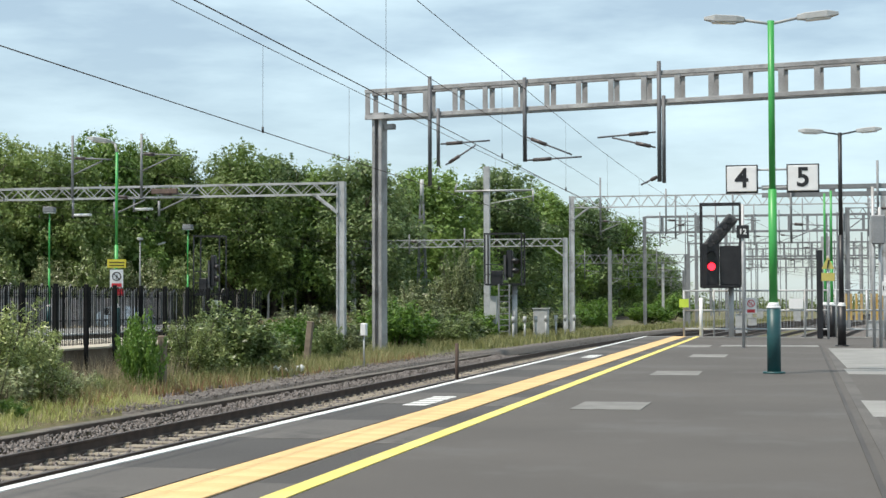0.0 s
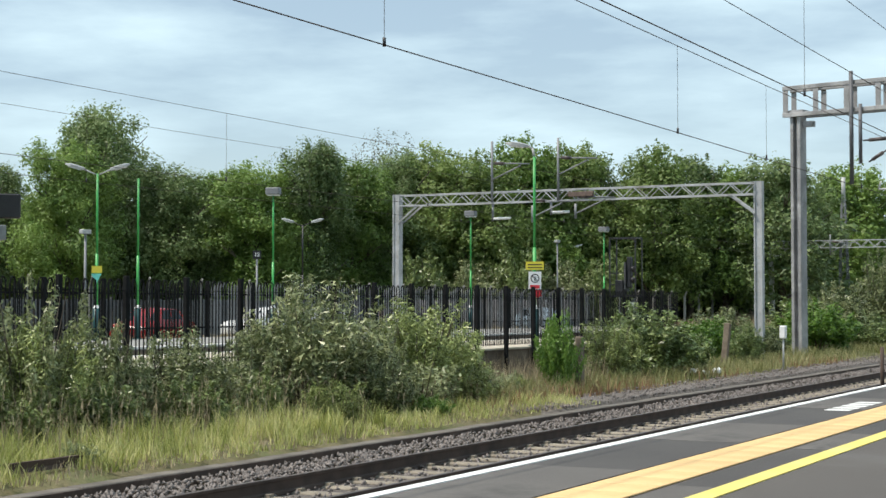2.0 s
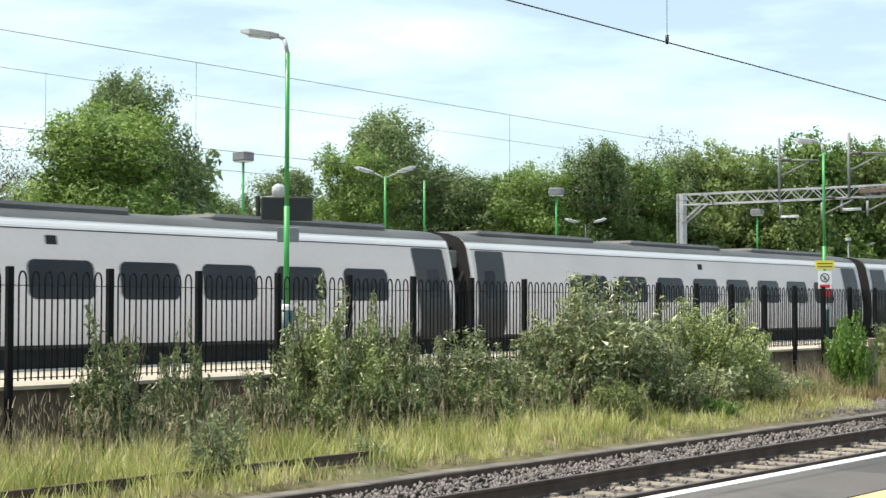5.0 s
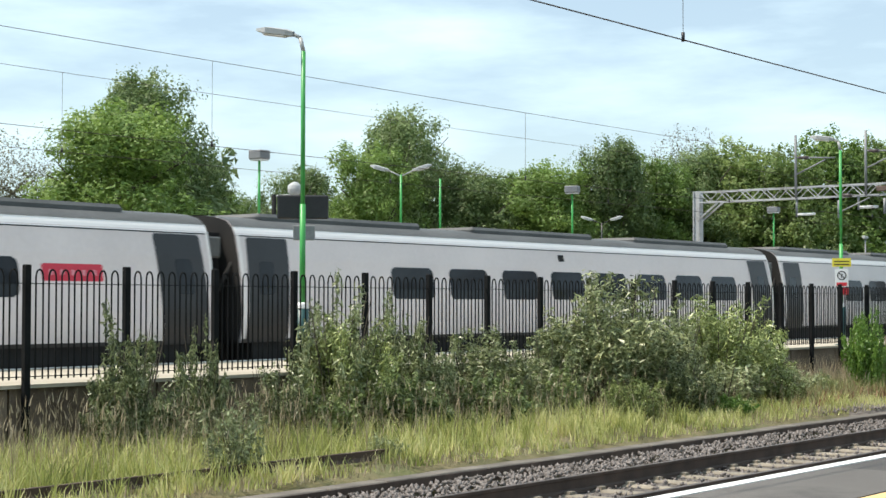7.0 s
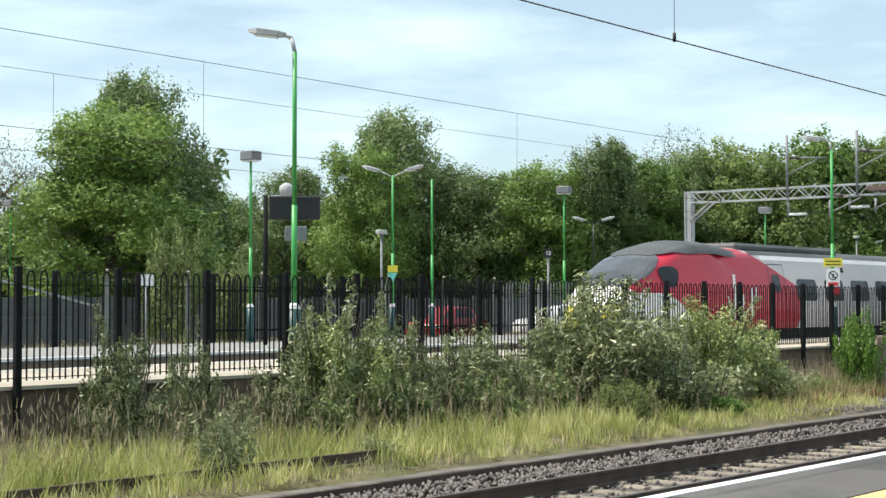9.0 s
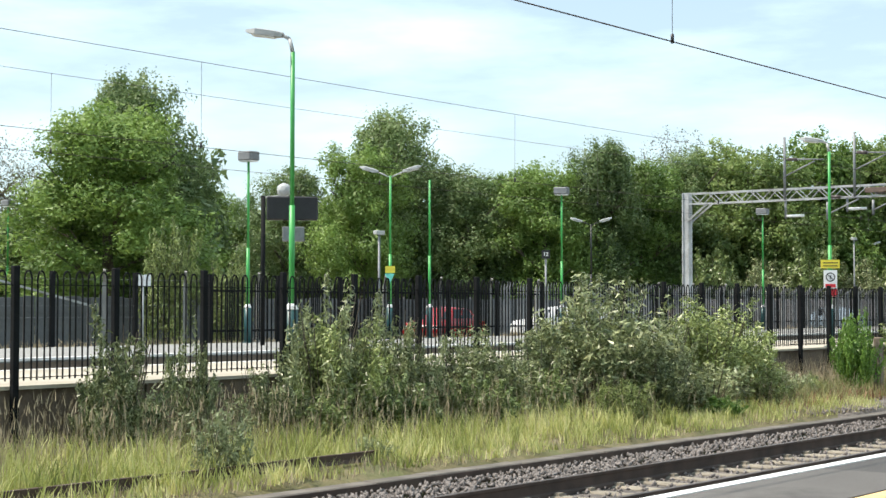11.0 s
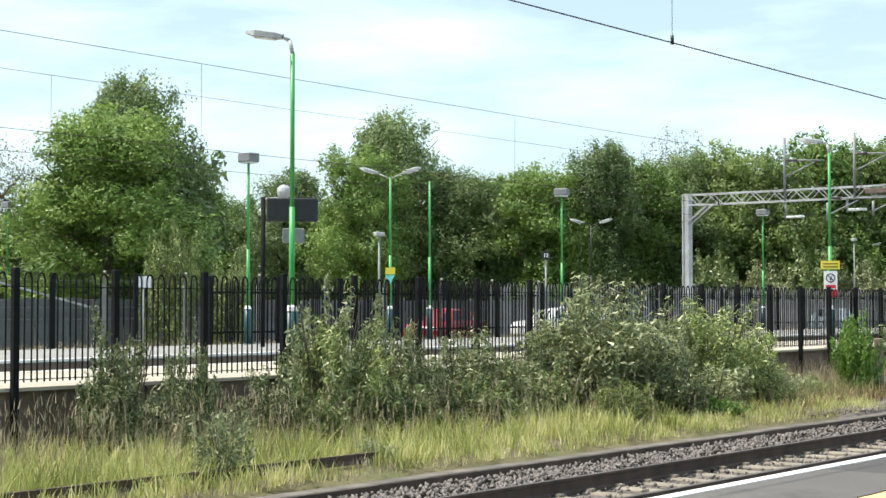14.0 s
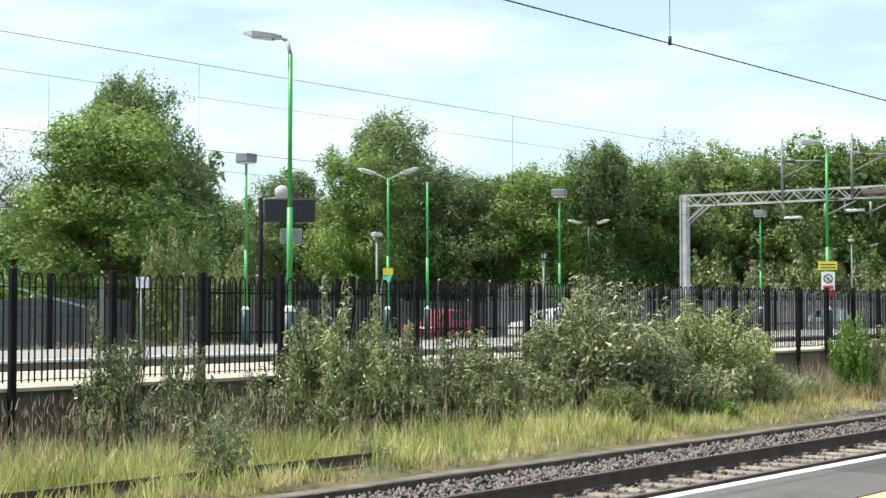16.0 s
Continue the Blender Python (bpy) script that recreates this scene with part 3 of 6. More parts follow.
def make_palisade():
    """Pointed palisade fence at the back of the far platform, with cranked posts behind it."""
    bm = box(bmesh.new(), -0.01, 0.01, -0.022, 0.022, 0.05, 1.7)
    tube(bm, (0, 0, 1.7), (0.05, 0, 1.92), 0.022, 0.006, n=4)
    pale = {m: mesh_of("pale", bm.copy(), m) for m in (FENCE_BLACK, STEEL_DIM)}
    bm.free()
    post = mesh_of("post", B(-0.05, 0.05, -0.06, 0.06, -1.1, 1.95), FENCE_BLACK)
    rl = mesh_of("rail", B(-0.06, -0.013, 0, 2.72, 0, 0.06), FENCE_BLACK)
    strand = mesh_of("strand", tube(bmesh.new(), (0, 0, 0), (0, 2.7, 0), 0.004, n=5), STEEL_DIM)
    for k in range(24):
        f = thing("palisade_panel" if k > 5 else "wire_fence_panel", -32.6, 14 + 2.75 * k, 0, "pointed steel palisade fence panel behind the platform" if k > 5 else "black posts with thin wire strands behind the platform", "fence", "palisade fence")
        share("post", post, f)
        if k > 5:
            share("rail", rl, f, z=1.45), share("rail", rl, f, z=0.3)
        if k < 6:
            for z in (0.75, 1.05, 1.75):
                share("strand", strand, f, z=z)
        for j in range(16 if k > 5 else 0):
            share("pale", pale[STEEL_DIM if k > 10 else FENCE_BLACK], f, 0, 0.09 + 0.17 * j)
    cr = bmesh.new()
    box(cr, -0.06, 0.06, -0.06, 0.06, -0.6, 1.72)
    tube(cr, (0, 0, 1.7), (0.3, 0.0, 2.05), 0.06, 0.05, n=4)
    cr = mesh_of("cranked_post", cr, SLAB)
    for k in range(31):
        ob = new("cranked_post", cr)
        ob.matrix_world = pose(-34.2, 22 + 3.0 * k, -0.0, 0, 0, -40)
        tagged(ob, "pale concrete fence post with cranked top", "fence post", "cranked posts")
    # low rail fence and panels of the car park
    pf = thing("panel_fence", -44, 76, -0.9, "dull brown boarded fence behind the car park", "fence")
    me = mesh_of("fence_panel", B(-0.05, 0.05, 0, 1.66, 0.35, 1.75), surface("dull_purple_brown_boards", (0.13, 0.09, 0.085), (0.22, 0.16, 0.15), 2, 0.9))
    for k in range(14):
        share("fence_panel", me, pf, 0, k * 1.7)


# ---- lamp columns ----
def column(t, h, green=True, base=None, r=0.047):
    part("base_section", tube(tube(bmesh.new(), (0, 0, 0), (0, 0, 1.02), 0.105, n=14), (0, 0, 0), (0, 0, 0.03), 0.17, n=14), base or TEAL, t, "dark teal base section")
    part("collar", tube(tube(bmesh.new(), (0, 0, 1.02), (0, 0, 1.10), 0.105, 0.06, n=14), (0, 0, 1.0), (0, 0, 1.03), 0.11, n=14), WHITE, t, "white conical collar")
    part("pole", tube(tube(bmesh.new(), (0, 0, 1.08), (0, 0, h * 0.52), r, n=12), (0, 0, h * 0.52), (0, 0, h), r * 0.78, n=12), GREEN if green else BLACK, t)


def head(t, x, y, z, ang, tilt=12):
    """A streetlight lantern at the end of an arm."""
    bm = bmesh.new()
    for (s0, w0, h0), (s1, w1, h1) in zip(((0, .05, .05), (.12, .10, .07), (.45, .13, .075)), ((.12, .10, .07), (.45, .13, .075), (.62, .05, .03))):
        a = [bm.verts.new((s0, k * w0, l * h0)) for k, l in ((-1, -.6), (1, -.6), (1, .6), (0, 1), (-1, .6))]
        b = [bm.verts.new((s1, k * w1, l * h1)) for k, l in ((-1, -.6), (1, -.6), (1, .6), (0, 1), (-1, .6))]
        for k in range(5):
            bm.faces.new((a[k], a[(k + 1) % 5], b[(k + 1) % 5], b[k]))
    ob = part("lantern", bm, GREY_PLASTIC, t, "pale grey streetlight lantern")
    ob.matrix_basis = pose(x, y, z, 0, -tilt, ang)
    lens = part("diffuser", B(.13, .5, -.09, .09, -.062, -.047), WHITE, ob, "clear diffuser")
    return ob


def make_lamp(x, y, kind, rz=0.0, h=5.3, label="", base=None):
    t = thing("lamp_column", x, y, 0.0, label or "bright green platform lamp column with dark teal base", "lamp column", "platform lamps", rz)
    column(t, h, kind != "black", base, 0.066 if (kind in ("double", "black") and x > -5) else 0.047)
    if kind == "single":
        part("arm", tube(tube(bmesh.new(), (0, 0, h), (-0.05, 0, h + 0.22), 0.034, n=8), (-0.05, 0, h + 0.22), (-0.2, 0, h + 0.3), 0.03, n=8), GREY_PLASTIC, t)
        head(t, -0.16, 0, h + 0.28, 180, 8)
    elif kind in ("double", "black"):
        for s, a in ((-1, 180), (1, 0)):
            part("arm", tube(bmesh.new(), (0, 0, h - 0.05), (s * 0.42, 0, h + (0.03 if x > -5 else 0.14)), 0.022, n=6), GREY_PLASTIC if kind == "double" else BLACK, t)
            head(t, s * 0.4, 0, h + (0.03 if x > -5 else 0.13), a, 4 if x > -5 else 16)
    elif kind == "box":
        part("flood_head", B(-0.26, 0.26, -0.2, 0.2, h, h + 0.26, bevel=0.03), STEEL_DIM, t, "grey box-shaped lantern")
        part("flood_lens", B(-0.22, 0.22, -0.16, 0.16, h - 0.03, h - 0.001), WHITE, t)
    return t


def make_lamps():
    a = make_lamp(-0.18, 24.4, "double", h=5.45, label="bright green lamp column carrying platform number boards")
    for s, txt in ((-1, "4"), (1, "5")):
        b = part("number_board", B(s * 0.46 - 0.225, s * 0.46 + 0.225, -0.11, -0.06, 2.80, 3.19, bevel=0.008), WHITE, a, "white platform number board")
        part("board_rim", B(s * 0.46 - 0.245, s * 0.46 + 0.245, -0.059, -0.03, 2.775, 3.215), BLACK, b, "black board edge")
        lettering("numeral", txt, 0.41, BLACK, b, pose(s * 0.46, -0.113, 2.995, 90, 0, 0))
    for z in (2.86, 3.14):
        part("bracket", tube(bmesh.new(), (-0.66, 0.0, z), (0.66, 0.0, z), 0.016, n=6), GALV, a, "grey bracket bar")
    part("white_band", tube(bmesh.new(), (0, 0, 1.86), (0, 0, 2.02), 0.062, n=12), WHITE, a)
    make_lamp(1.37, 40.0, "black", h=5.35, label="black lamp column with two lanterns", base=BLACK)
    for x, y in ((1.25, 51.2), (1.42, 50.0)):
        make_lamp(x, y, "plain", h=4.6, label="green lamp column at the platform end", base=BLACK)
    # far platform
    b = make_lamp(-17.35, 18.0, "single", h=5.15, rz=30)
    c = make_lamp(-17.2, 38.0, "single", h=5.1, rz=20, label="green lamp column with a yellow and a red warning sign")
    part("hazard_board", B(-0.24, 0.24, -0.1, -0.07, 2.05, 2.27), YELLOW, c, "yellow notice board").matrix_basis = pose(0, 0, 0, 0, 0, 10)
    wsg = part("prohibition_sign", B(-0.17, 0.17, -0.1, -0.07, 1.52, 2.0), WHITE, c, "white prohibition sign with red lettering band")
    wsg.matrix_basis = pose(0, 0, 0, 0, 0, 10)
    ring(wsg, 0, -0.106, 1.82, 0.12, BLACK)
    part("red_band", B(-0.13, 0.13, -0.106, -0.101, 1.55, 1.64), RED, wsg)
    for z in (2.11, 2.19):
        part("notice_line", B(-0.19, 0.19, -0.104, -0.1005, z - 0.012, z + 0.012), BLACK, c).matrix_basis = pose(0, 0, 0, 0, 0, 10)
    part("red_plate", B(-0.02, 0.17, -0.1, -0.07, 1.32, 1.5), RED, c, "small red plate").matrix_basis = pose(0, 0, 0, 0, 0, 10)
    for x, y, k, rz in ((-31.8, 31.2, "box", 0), (-32.0, 37.7, "double", 30), (-32.0, 39.7, "plain", 0), (-32.3, 47.9, "box", 20), (-32.1, 63.8, "box", 10), (-32.0, 80.0, "box", 0), (-54.5, 39.5, "box", 0)):
        l = make_lamp(x, y, k, rz=rz, h=5.2)
        if k == "double":
            part("yellow_plate", B(-0.16, 0.16, -0.1, -0.07, 2.1, 2.32), YELLOW, l, "small yellow plate").matrix_basis = pose(0, 0, 0, 0, 0, 10)
            bm = bmesh.new()
            v = [bm.verts.new((x2, y2, z2)) for y2 in (-0.1, -0.08) for x2, z2 in ((-0.16, 2.08), (0.16, 2.08), (0.0, 1.76))]
            bm.faces.new(v[:3]), bm.faces.new(v[3:][::-1])
            for i in range(3):
                bm.faces.new((v[i], v[3 + i], v[3 + (i + 1) % 3], v[(i + 1) % 3]))
            part("pointer_plate", bm, surface("turquoise_enamel", (0.1, 0.5, 0.42), (0.16, 0.6, 0.5), 2, 0.4), l, "turquoise triangular plate")
    for x, y, h in ((-33.5, 48.6, 3.4), (-33.5, 38.9, 3.9), (-33.5, 77, 5.0), (-33.5, 113.8, 6.6)):
        t = thing("camera_pole", x, y, -0.5, "thin grey pole with a small camera housing" if h != 3.4 else "thin grey pole with a black number plate", "pole", "camera poles")
        part("pole", tube(bmesh.new(), (0, 0, 0), (0, 0, h), 0.04, n=8), STEEL_DIM, t)
        if h == 3.4:
            pl = part("number_plate", B(-0.16, 0.16, -0.07, -0.045, h - 0.05, h + 0.27), BLACK, t, "black number plate")
            pl.matrix_basis = pose(0, 0, 0, 0, 0, 36)
            lettering("numeral", "12", 0.2, WHITE, pl, pose(0, -0.074, h + 0.11, 90, 0, 0))
        else:
            part("camera_housing", B(-0.09, 0.09, -0.22, 0.2, h, h + 0.14, bevel=0.02), GREY_PLASTIC, t)
    for x, y in ((-40, 61.8), (-41, 96)):
        make_lamp(x, y, "black", h=4.9, rz=30, label="dark car park lamp with two pale lanterns", base=BLACK)


def ring(parent, x, y, z, r, material):
    bm = bmesh.new()
    n = 20
    for k in range(n):
        a, b = k * math.tau / n, (k + 1) * math.tau / n
        q = [(x + s * math.cos(c), y, z + s * math.sin(c)) for c, s in ((a, r), (b, r), (b, r * 0.78), (a, r * 0.78))]
        bm.faces.new([bm.verts.new(p) for p in q])
    bar(bm, (x - r * 0.6, y, z + r * 0.6), (x + r * 0.6, y, z - r * 0.6), r * 0.16)
    tube(bm, (x - r * 0.1, y - 0.001, z - r * 0.5), (x + r * 0.1, y - 0.001, z + r * 0.35), r * 0.12, n=4)
    return part("symbol", bm, material, parent)


def make_board():
    t = thing("display_board", -17.75, 18.42, 0, "black departure display seen from behind on a dark pole", "display board", rz=44)
    part("case", B(-0.42, 0.42, -0.08, 0.08, 2.47, 2.86, bevel=0.02), BLACK, t, "black display case")
    part("bracket_box", B(-0.16, 0.2, -0.1, 0.06, 2.12, 2.36, bevel=0.01), STEEL_DIM, t, "grey back of a small sign")
    part("pole", tube(bmesh.new(), (0, 0, 0), (0, 0, 2.5), 0.03, n=8), FENCE_BLACK, t)
    s = thing("speaker_mast", -29.5, 29.5, 0, "dark mast with a pale camera dome on top", "mast", rz=44)
    part("pole", tube(bmesh.new(), (0, 0, 0), (0, 0, 4.0), 0.06, n=8), FENCE_BLACK, s)
    bm = bmesh.new()
    bmesh.ops.create_icosphere(bm, subdivisions=2, radius=0.2, matrix=Matrix.Translation((0.55, 0, 4.15)))
    part("dome", bm, GREY_PLASTIC, s, "pale camera dome")
    part("arm", tube(bmesh.new(), (0, 0, 3.95), (0.55, 0, 4.0), 0.03, n=6), GREY_PLASTIC, s)


# ---- electrification ----
def truss(bm, x0, x1, zb, zt, dy=0.25, step=0.95, r=0.03, diag=True):
    """A lattice beam along x with four chords."""
    n = max(2, round((x1 - x0) / step))
    for y in (-dy, dy):
        for z in (zb, zt):
            bar(bm, (x0, y, z), (x1, y, z), r * 1.6)
        for k in range(n):
            a, b = x0 + (x1 - x0) * k / n, x0 + (x1 - x0) * (k + 1) / n
            m = (a + b) / 2
            bar(bm, (a, y, zt), (m, y, zb), r), bar(bm, (m, y, zb), (b, y, zt), r)
    return bm


def leg(t, x, z0, z1, w=0.32, material=None):
    bm = bmesh.new()
    box(bm, x - w / 2, x - w / 2 + 0.05, -0.16, 0.16, z0, z1)
    box(bm, x + w / 2 - 0.05, x + w / 2, -0.16, 0.16, z0, z1)
    box(bm, x - w / 2 + 0.052, x + w / 2 - 0.052, -0.10, -0.06, z0, z1)
    return part("leg", bm, material or GALV, t)


def make_portal(x0, x1, y, zb, zt, label, z0=-1.0, dx=0.0, tubes=(), material=None, legs=2, ladder=0):
    t = thing("portal_gantry", dx, y, 0, label, "gantry", "overhead line gantries")
    mt = material or GALV
    if legs < 3:
        leg(t, x0, z0, zt + 0.05, material=mt)
    if legs > 1:
        leg(t, x1, z0, zt + 0.05, material=mt)
    if ladder:
        bm = bmesh.new()
        for z in (zb, zt):
            box(bm, x0 + 0.16, x1 - 0.16, -0.2, 0.2, z - 0.1, z + 0.1)
        for k in range(1, int((x1 - x0) / 1.7)):
            box(bm, x0 + k * 1.7 - 0.13, x0 + k * 1.7 + 0.13, -0.18, 0.18, zb + 0.1, zt - 0.1)
        part("ladder_beam", bm, mt, t)
    else:
        part("lattice_beam", truss(bmesh.new(), x0 + 0.16, x1 - 0.16, zb, zt), mt, t)
    for s, x in ((1, x0), (-1, x1))[2 if legs > 2 else 0:][:legs]:
        bm = bmesh.new()
        for yy in (-0.2, 0.2):
            bar(bm, (x + s * 0.1, yy, zb - 0.75), (x + s * 1.1, yy, zb), 0.07)
        part("knee_brace", bm, mt, t)
    for x, zlo, zhi in tubes:
        d = part("drop_tube", tube(bmesh.new(), (x, -0.3, min(zlo, zb)), (x, -0.3, zhi), 0.055, n=8), STEEL_DIM, t)
        bm = bmesh.new()
        tube(bm, (x, -0.3, zlo + 0.9), (x + 1.7, -0.3, zlo + 0.8), 0.03, n=6)
        tube(bm, (x, -0.3, zlo + 0.2), (x + 1.3, -0.3, zlo + 0.75), 0.03, n=6)
        part("registration_arm", bm, STEEL_DIM, d)
        part("insulator", tube(bmesh.new(), (x + 0.15, -0.3, zlo + 0.89), (x + 0.55, -0.3, zlo + 0.865), 0.07, n=8), INSUL, d)
    return t


def make_main_gantry():
    """The heavy boxed beam on a built-up mast just past the platform end."""
    t = thing("main_gantry", 0, 60, 0, "heavy weathered steel gantry with a boxed ladder beam over the lines", "gantry", "overhead line gantries", rz=-11.3)
    x0, x1, zb, zt = -17.55, 15.0, 8.95, 10.06
    bm = bmesh.new()
    x = -17.05
    box(bm, x - 0.098, x + 0.078, -0.03, 0.03, -1.35, zb + 0.1)
    mast = part("mast", bm, GALV_DARK, t, "built-up steel mast")
    for a, b in ((-0.22, -0.1), (0.08, 0.22)):
        part("mast_flange", B(x + a, x + b, -0.28, 0.28, -1.35, zb + 0.1), GALV_DARK, mast)
    part("mast_foot", B(x - 0.45, x + 0.45, -0.45, 0.45, -1.4, -1.12, bevel=0.03), TROUGH, t, "concrete mast foundation")
    part("mast_bracket", B(x + 0.3, x + 0.7, -0.15, 0.15, zb - 0.5, zb - 0.28), GALV_DARK, t)
    part("mast_cap", B(x - 0.35, x + 0.35, -0.3, 0.3, zb + 0.1, zb + 0.2), GALV_DARK, t)
    for yy in (-0.35, 0.35):
        for z in (zb, zt):
            part("chord", B(x0, x1, yy - 0.07, yy + 0.07, z - 0.085, z + 0.085, bevel=0.01), GALV_DARK, t)
    n = 24
    up = mesh_of("upright", B(-0.11, 0.11, -0.015, 0.015, zb + 0.086, zt - 0.086), GALV_DARK)
    lace = mesh_of("lacing_bar", bar(bmesh.new(), (0, -0.3, 0), (1.33, 0.3, 0), 0.05), GALV_DARK)
    for k in range(n):
        share("upright", up, t, x0 + 0.13 + k * 1.34, -0.385), share("upright", up, t, x0 + 0.13 + k * 1.34, 0.385)
        share("lacing_bar", lace, t, x0 + 0.13 + k * 1.34, 0, zb - 0.04), share("lacing_bar", lace, t, x0 + 0.13 + k * 1.34, 0, zt + 0.04)

    def drop(x, zlo, zhi, arms, two=0.0, two_z=0.0):
        d = part("drop_tube", tube(bmesh.new(), (x, -0.48, zlo), (x, -0.48, zhi), 0.085, n=10), STEEL_DARK, t)
        if two:
            part("stay_tube", tube(bmesh.new(), (x + two, -0.48, two_z), (x + two, -0.48, zb + 0.2), 0.075, n=10), STEEL_DARK, d)
        for xa, za, xb, zb2 in arms:
            p, q = Vector((x + xa, -0.5, za)), Vector((x + xb, -0.5, zb2))
            part("registration_arm", tube(bmesh.new(), p, q, 0.035, n=6), STEEL_DARK, d)
            part("insulator", tube(bmesh.new(), p.lerp(q, 0.12), p.lerp(q, 0.45), 0.075, n=8), INSUL, d)
    drop(-14.5, 5.96, 10.5, ((0.5, 7.67, 2.68, 7.72), (0.73, 6.8, 2.06, 7.56)), 0.38, 6.76)
    drop(-10.3, 6.8, 10.2, ((0.05, 7.8, 2.0, 7.0), (0.1, 6.85, 2.4, 6.9)))
    drop(-4.72, 5.8, 10.5, ((-0.15, 7.74, -2.5, 7.63), (-0.15, 7.14, -1.9, 7.6), (0, 6.03, -0.75, 5.7)), 0.18, 5.75)


def wire(name, pts, r, t):
    bm = bmesh.new()
    rings = [[bm.verts.new((x + dx * r, y, z + dz * r)) for dx, dz in ((1, 0), (0, 1), (-1, 0), (0, -1))] for x, y, z in pts]
    for a, b in zip(rings, rings[1:]):
        for k in range(4):
            bm.faces.new((a[k], a[(k + 1) % 4], b[(k + 1) % 4], b[k]))
    return part(name, bm, WIRE, t)


def make_line(x, zc, zm, sag, y0, y1, span, phase, drops, r=0.0085, label="overhead contact wire and catenary with droppers"):
    t = thing("overhead_wires", x, 0, 0, label, "overhead wires", "overhead line wires")
    def cz(y):
        u = ((y - phase) / span) % 1.0
        return zm - 4 * sag * u * (1 - u)
    ys = np.arange(y0, y1 + 0.1, 4.0)
    sway = veer if x > -15 else (lambda y: 0.0)
    wire("contact_wire", [(sway(y), y, zc) for y in ys], r, t)
    wire("catenary_wire", [(sway(y), y, cz(y)) for y in ys], r, t)
    for y in drops:
        d = part("dropper", tube(bmesh.new(), (sway(y), y, zc), (sway(y), y, cz(y)), 0.004, n=4), WIRE, t)
        part("dropper_clip", tube(bmesh.new(), (sway(y), y, zc - 0.02), (sway(y), y, zc + 0.09), 0.022, n=6), BLACK, d)


def make_wires():
    make_line(-9.38, 4.26, 5.96, 0.1, -29.6, 230, 60.0, 0.0, (-18.5, -9.0, 0.0, 8.3, 16.3, 27.1, 32.9, 42.0, 50.5, 59.0, 67.5, 76.0, 84.5))
    make_line(-6.02, 4.27, 6.22, 0.02, -32.35, 230, 60.0, 0.0, np.arange(-27.3, 90, 10.1))
    make_line(-22.9, 4.22, 5.98, 0.06, -27, 230, 58.0, 0.0, np.arange(-21.65, 90, 10.7), r=0.006)
    make_line(-26.9, 4.30, 6.05, 0.06, -27.6, 230, 58.0, 0.0, np.arange(-22.25, 90, 10.7), r=0.0055)
    t = thing("feeder_wire", -7.4, 0, 0, "single overhead feeder wire", "overhead wires", "overhead line wires")
    wire("feeder", [(0, y, 5.92) for y in range(-25, 64, 4)], 0.0085, t)


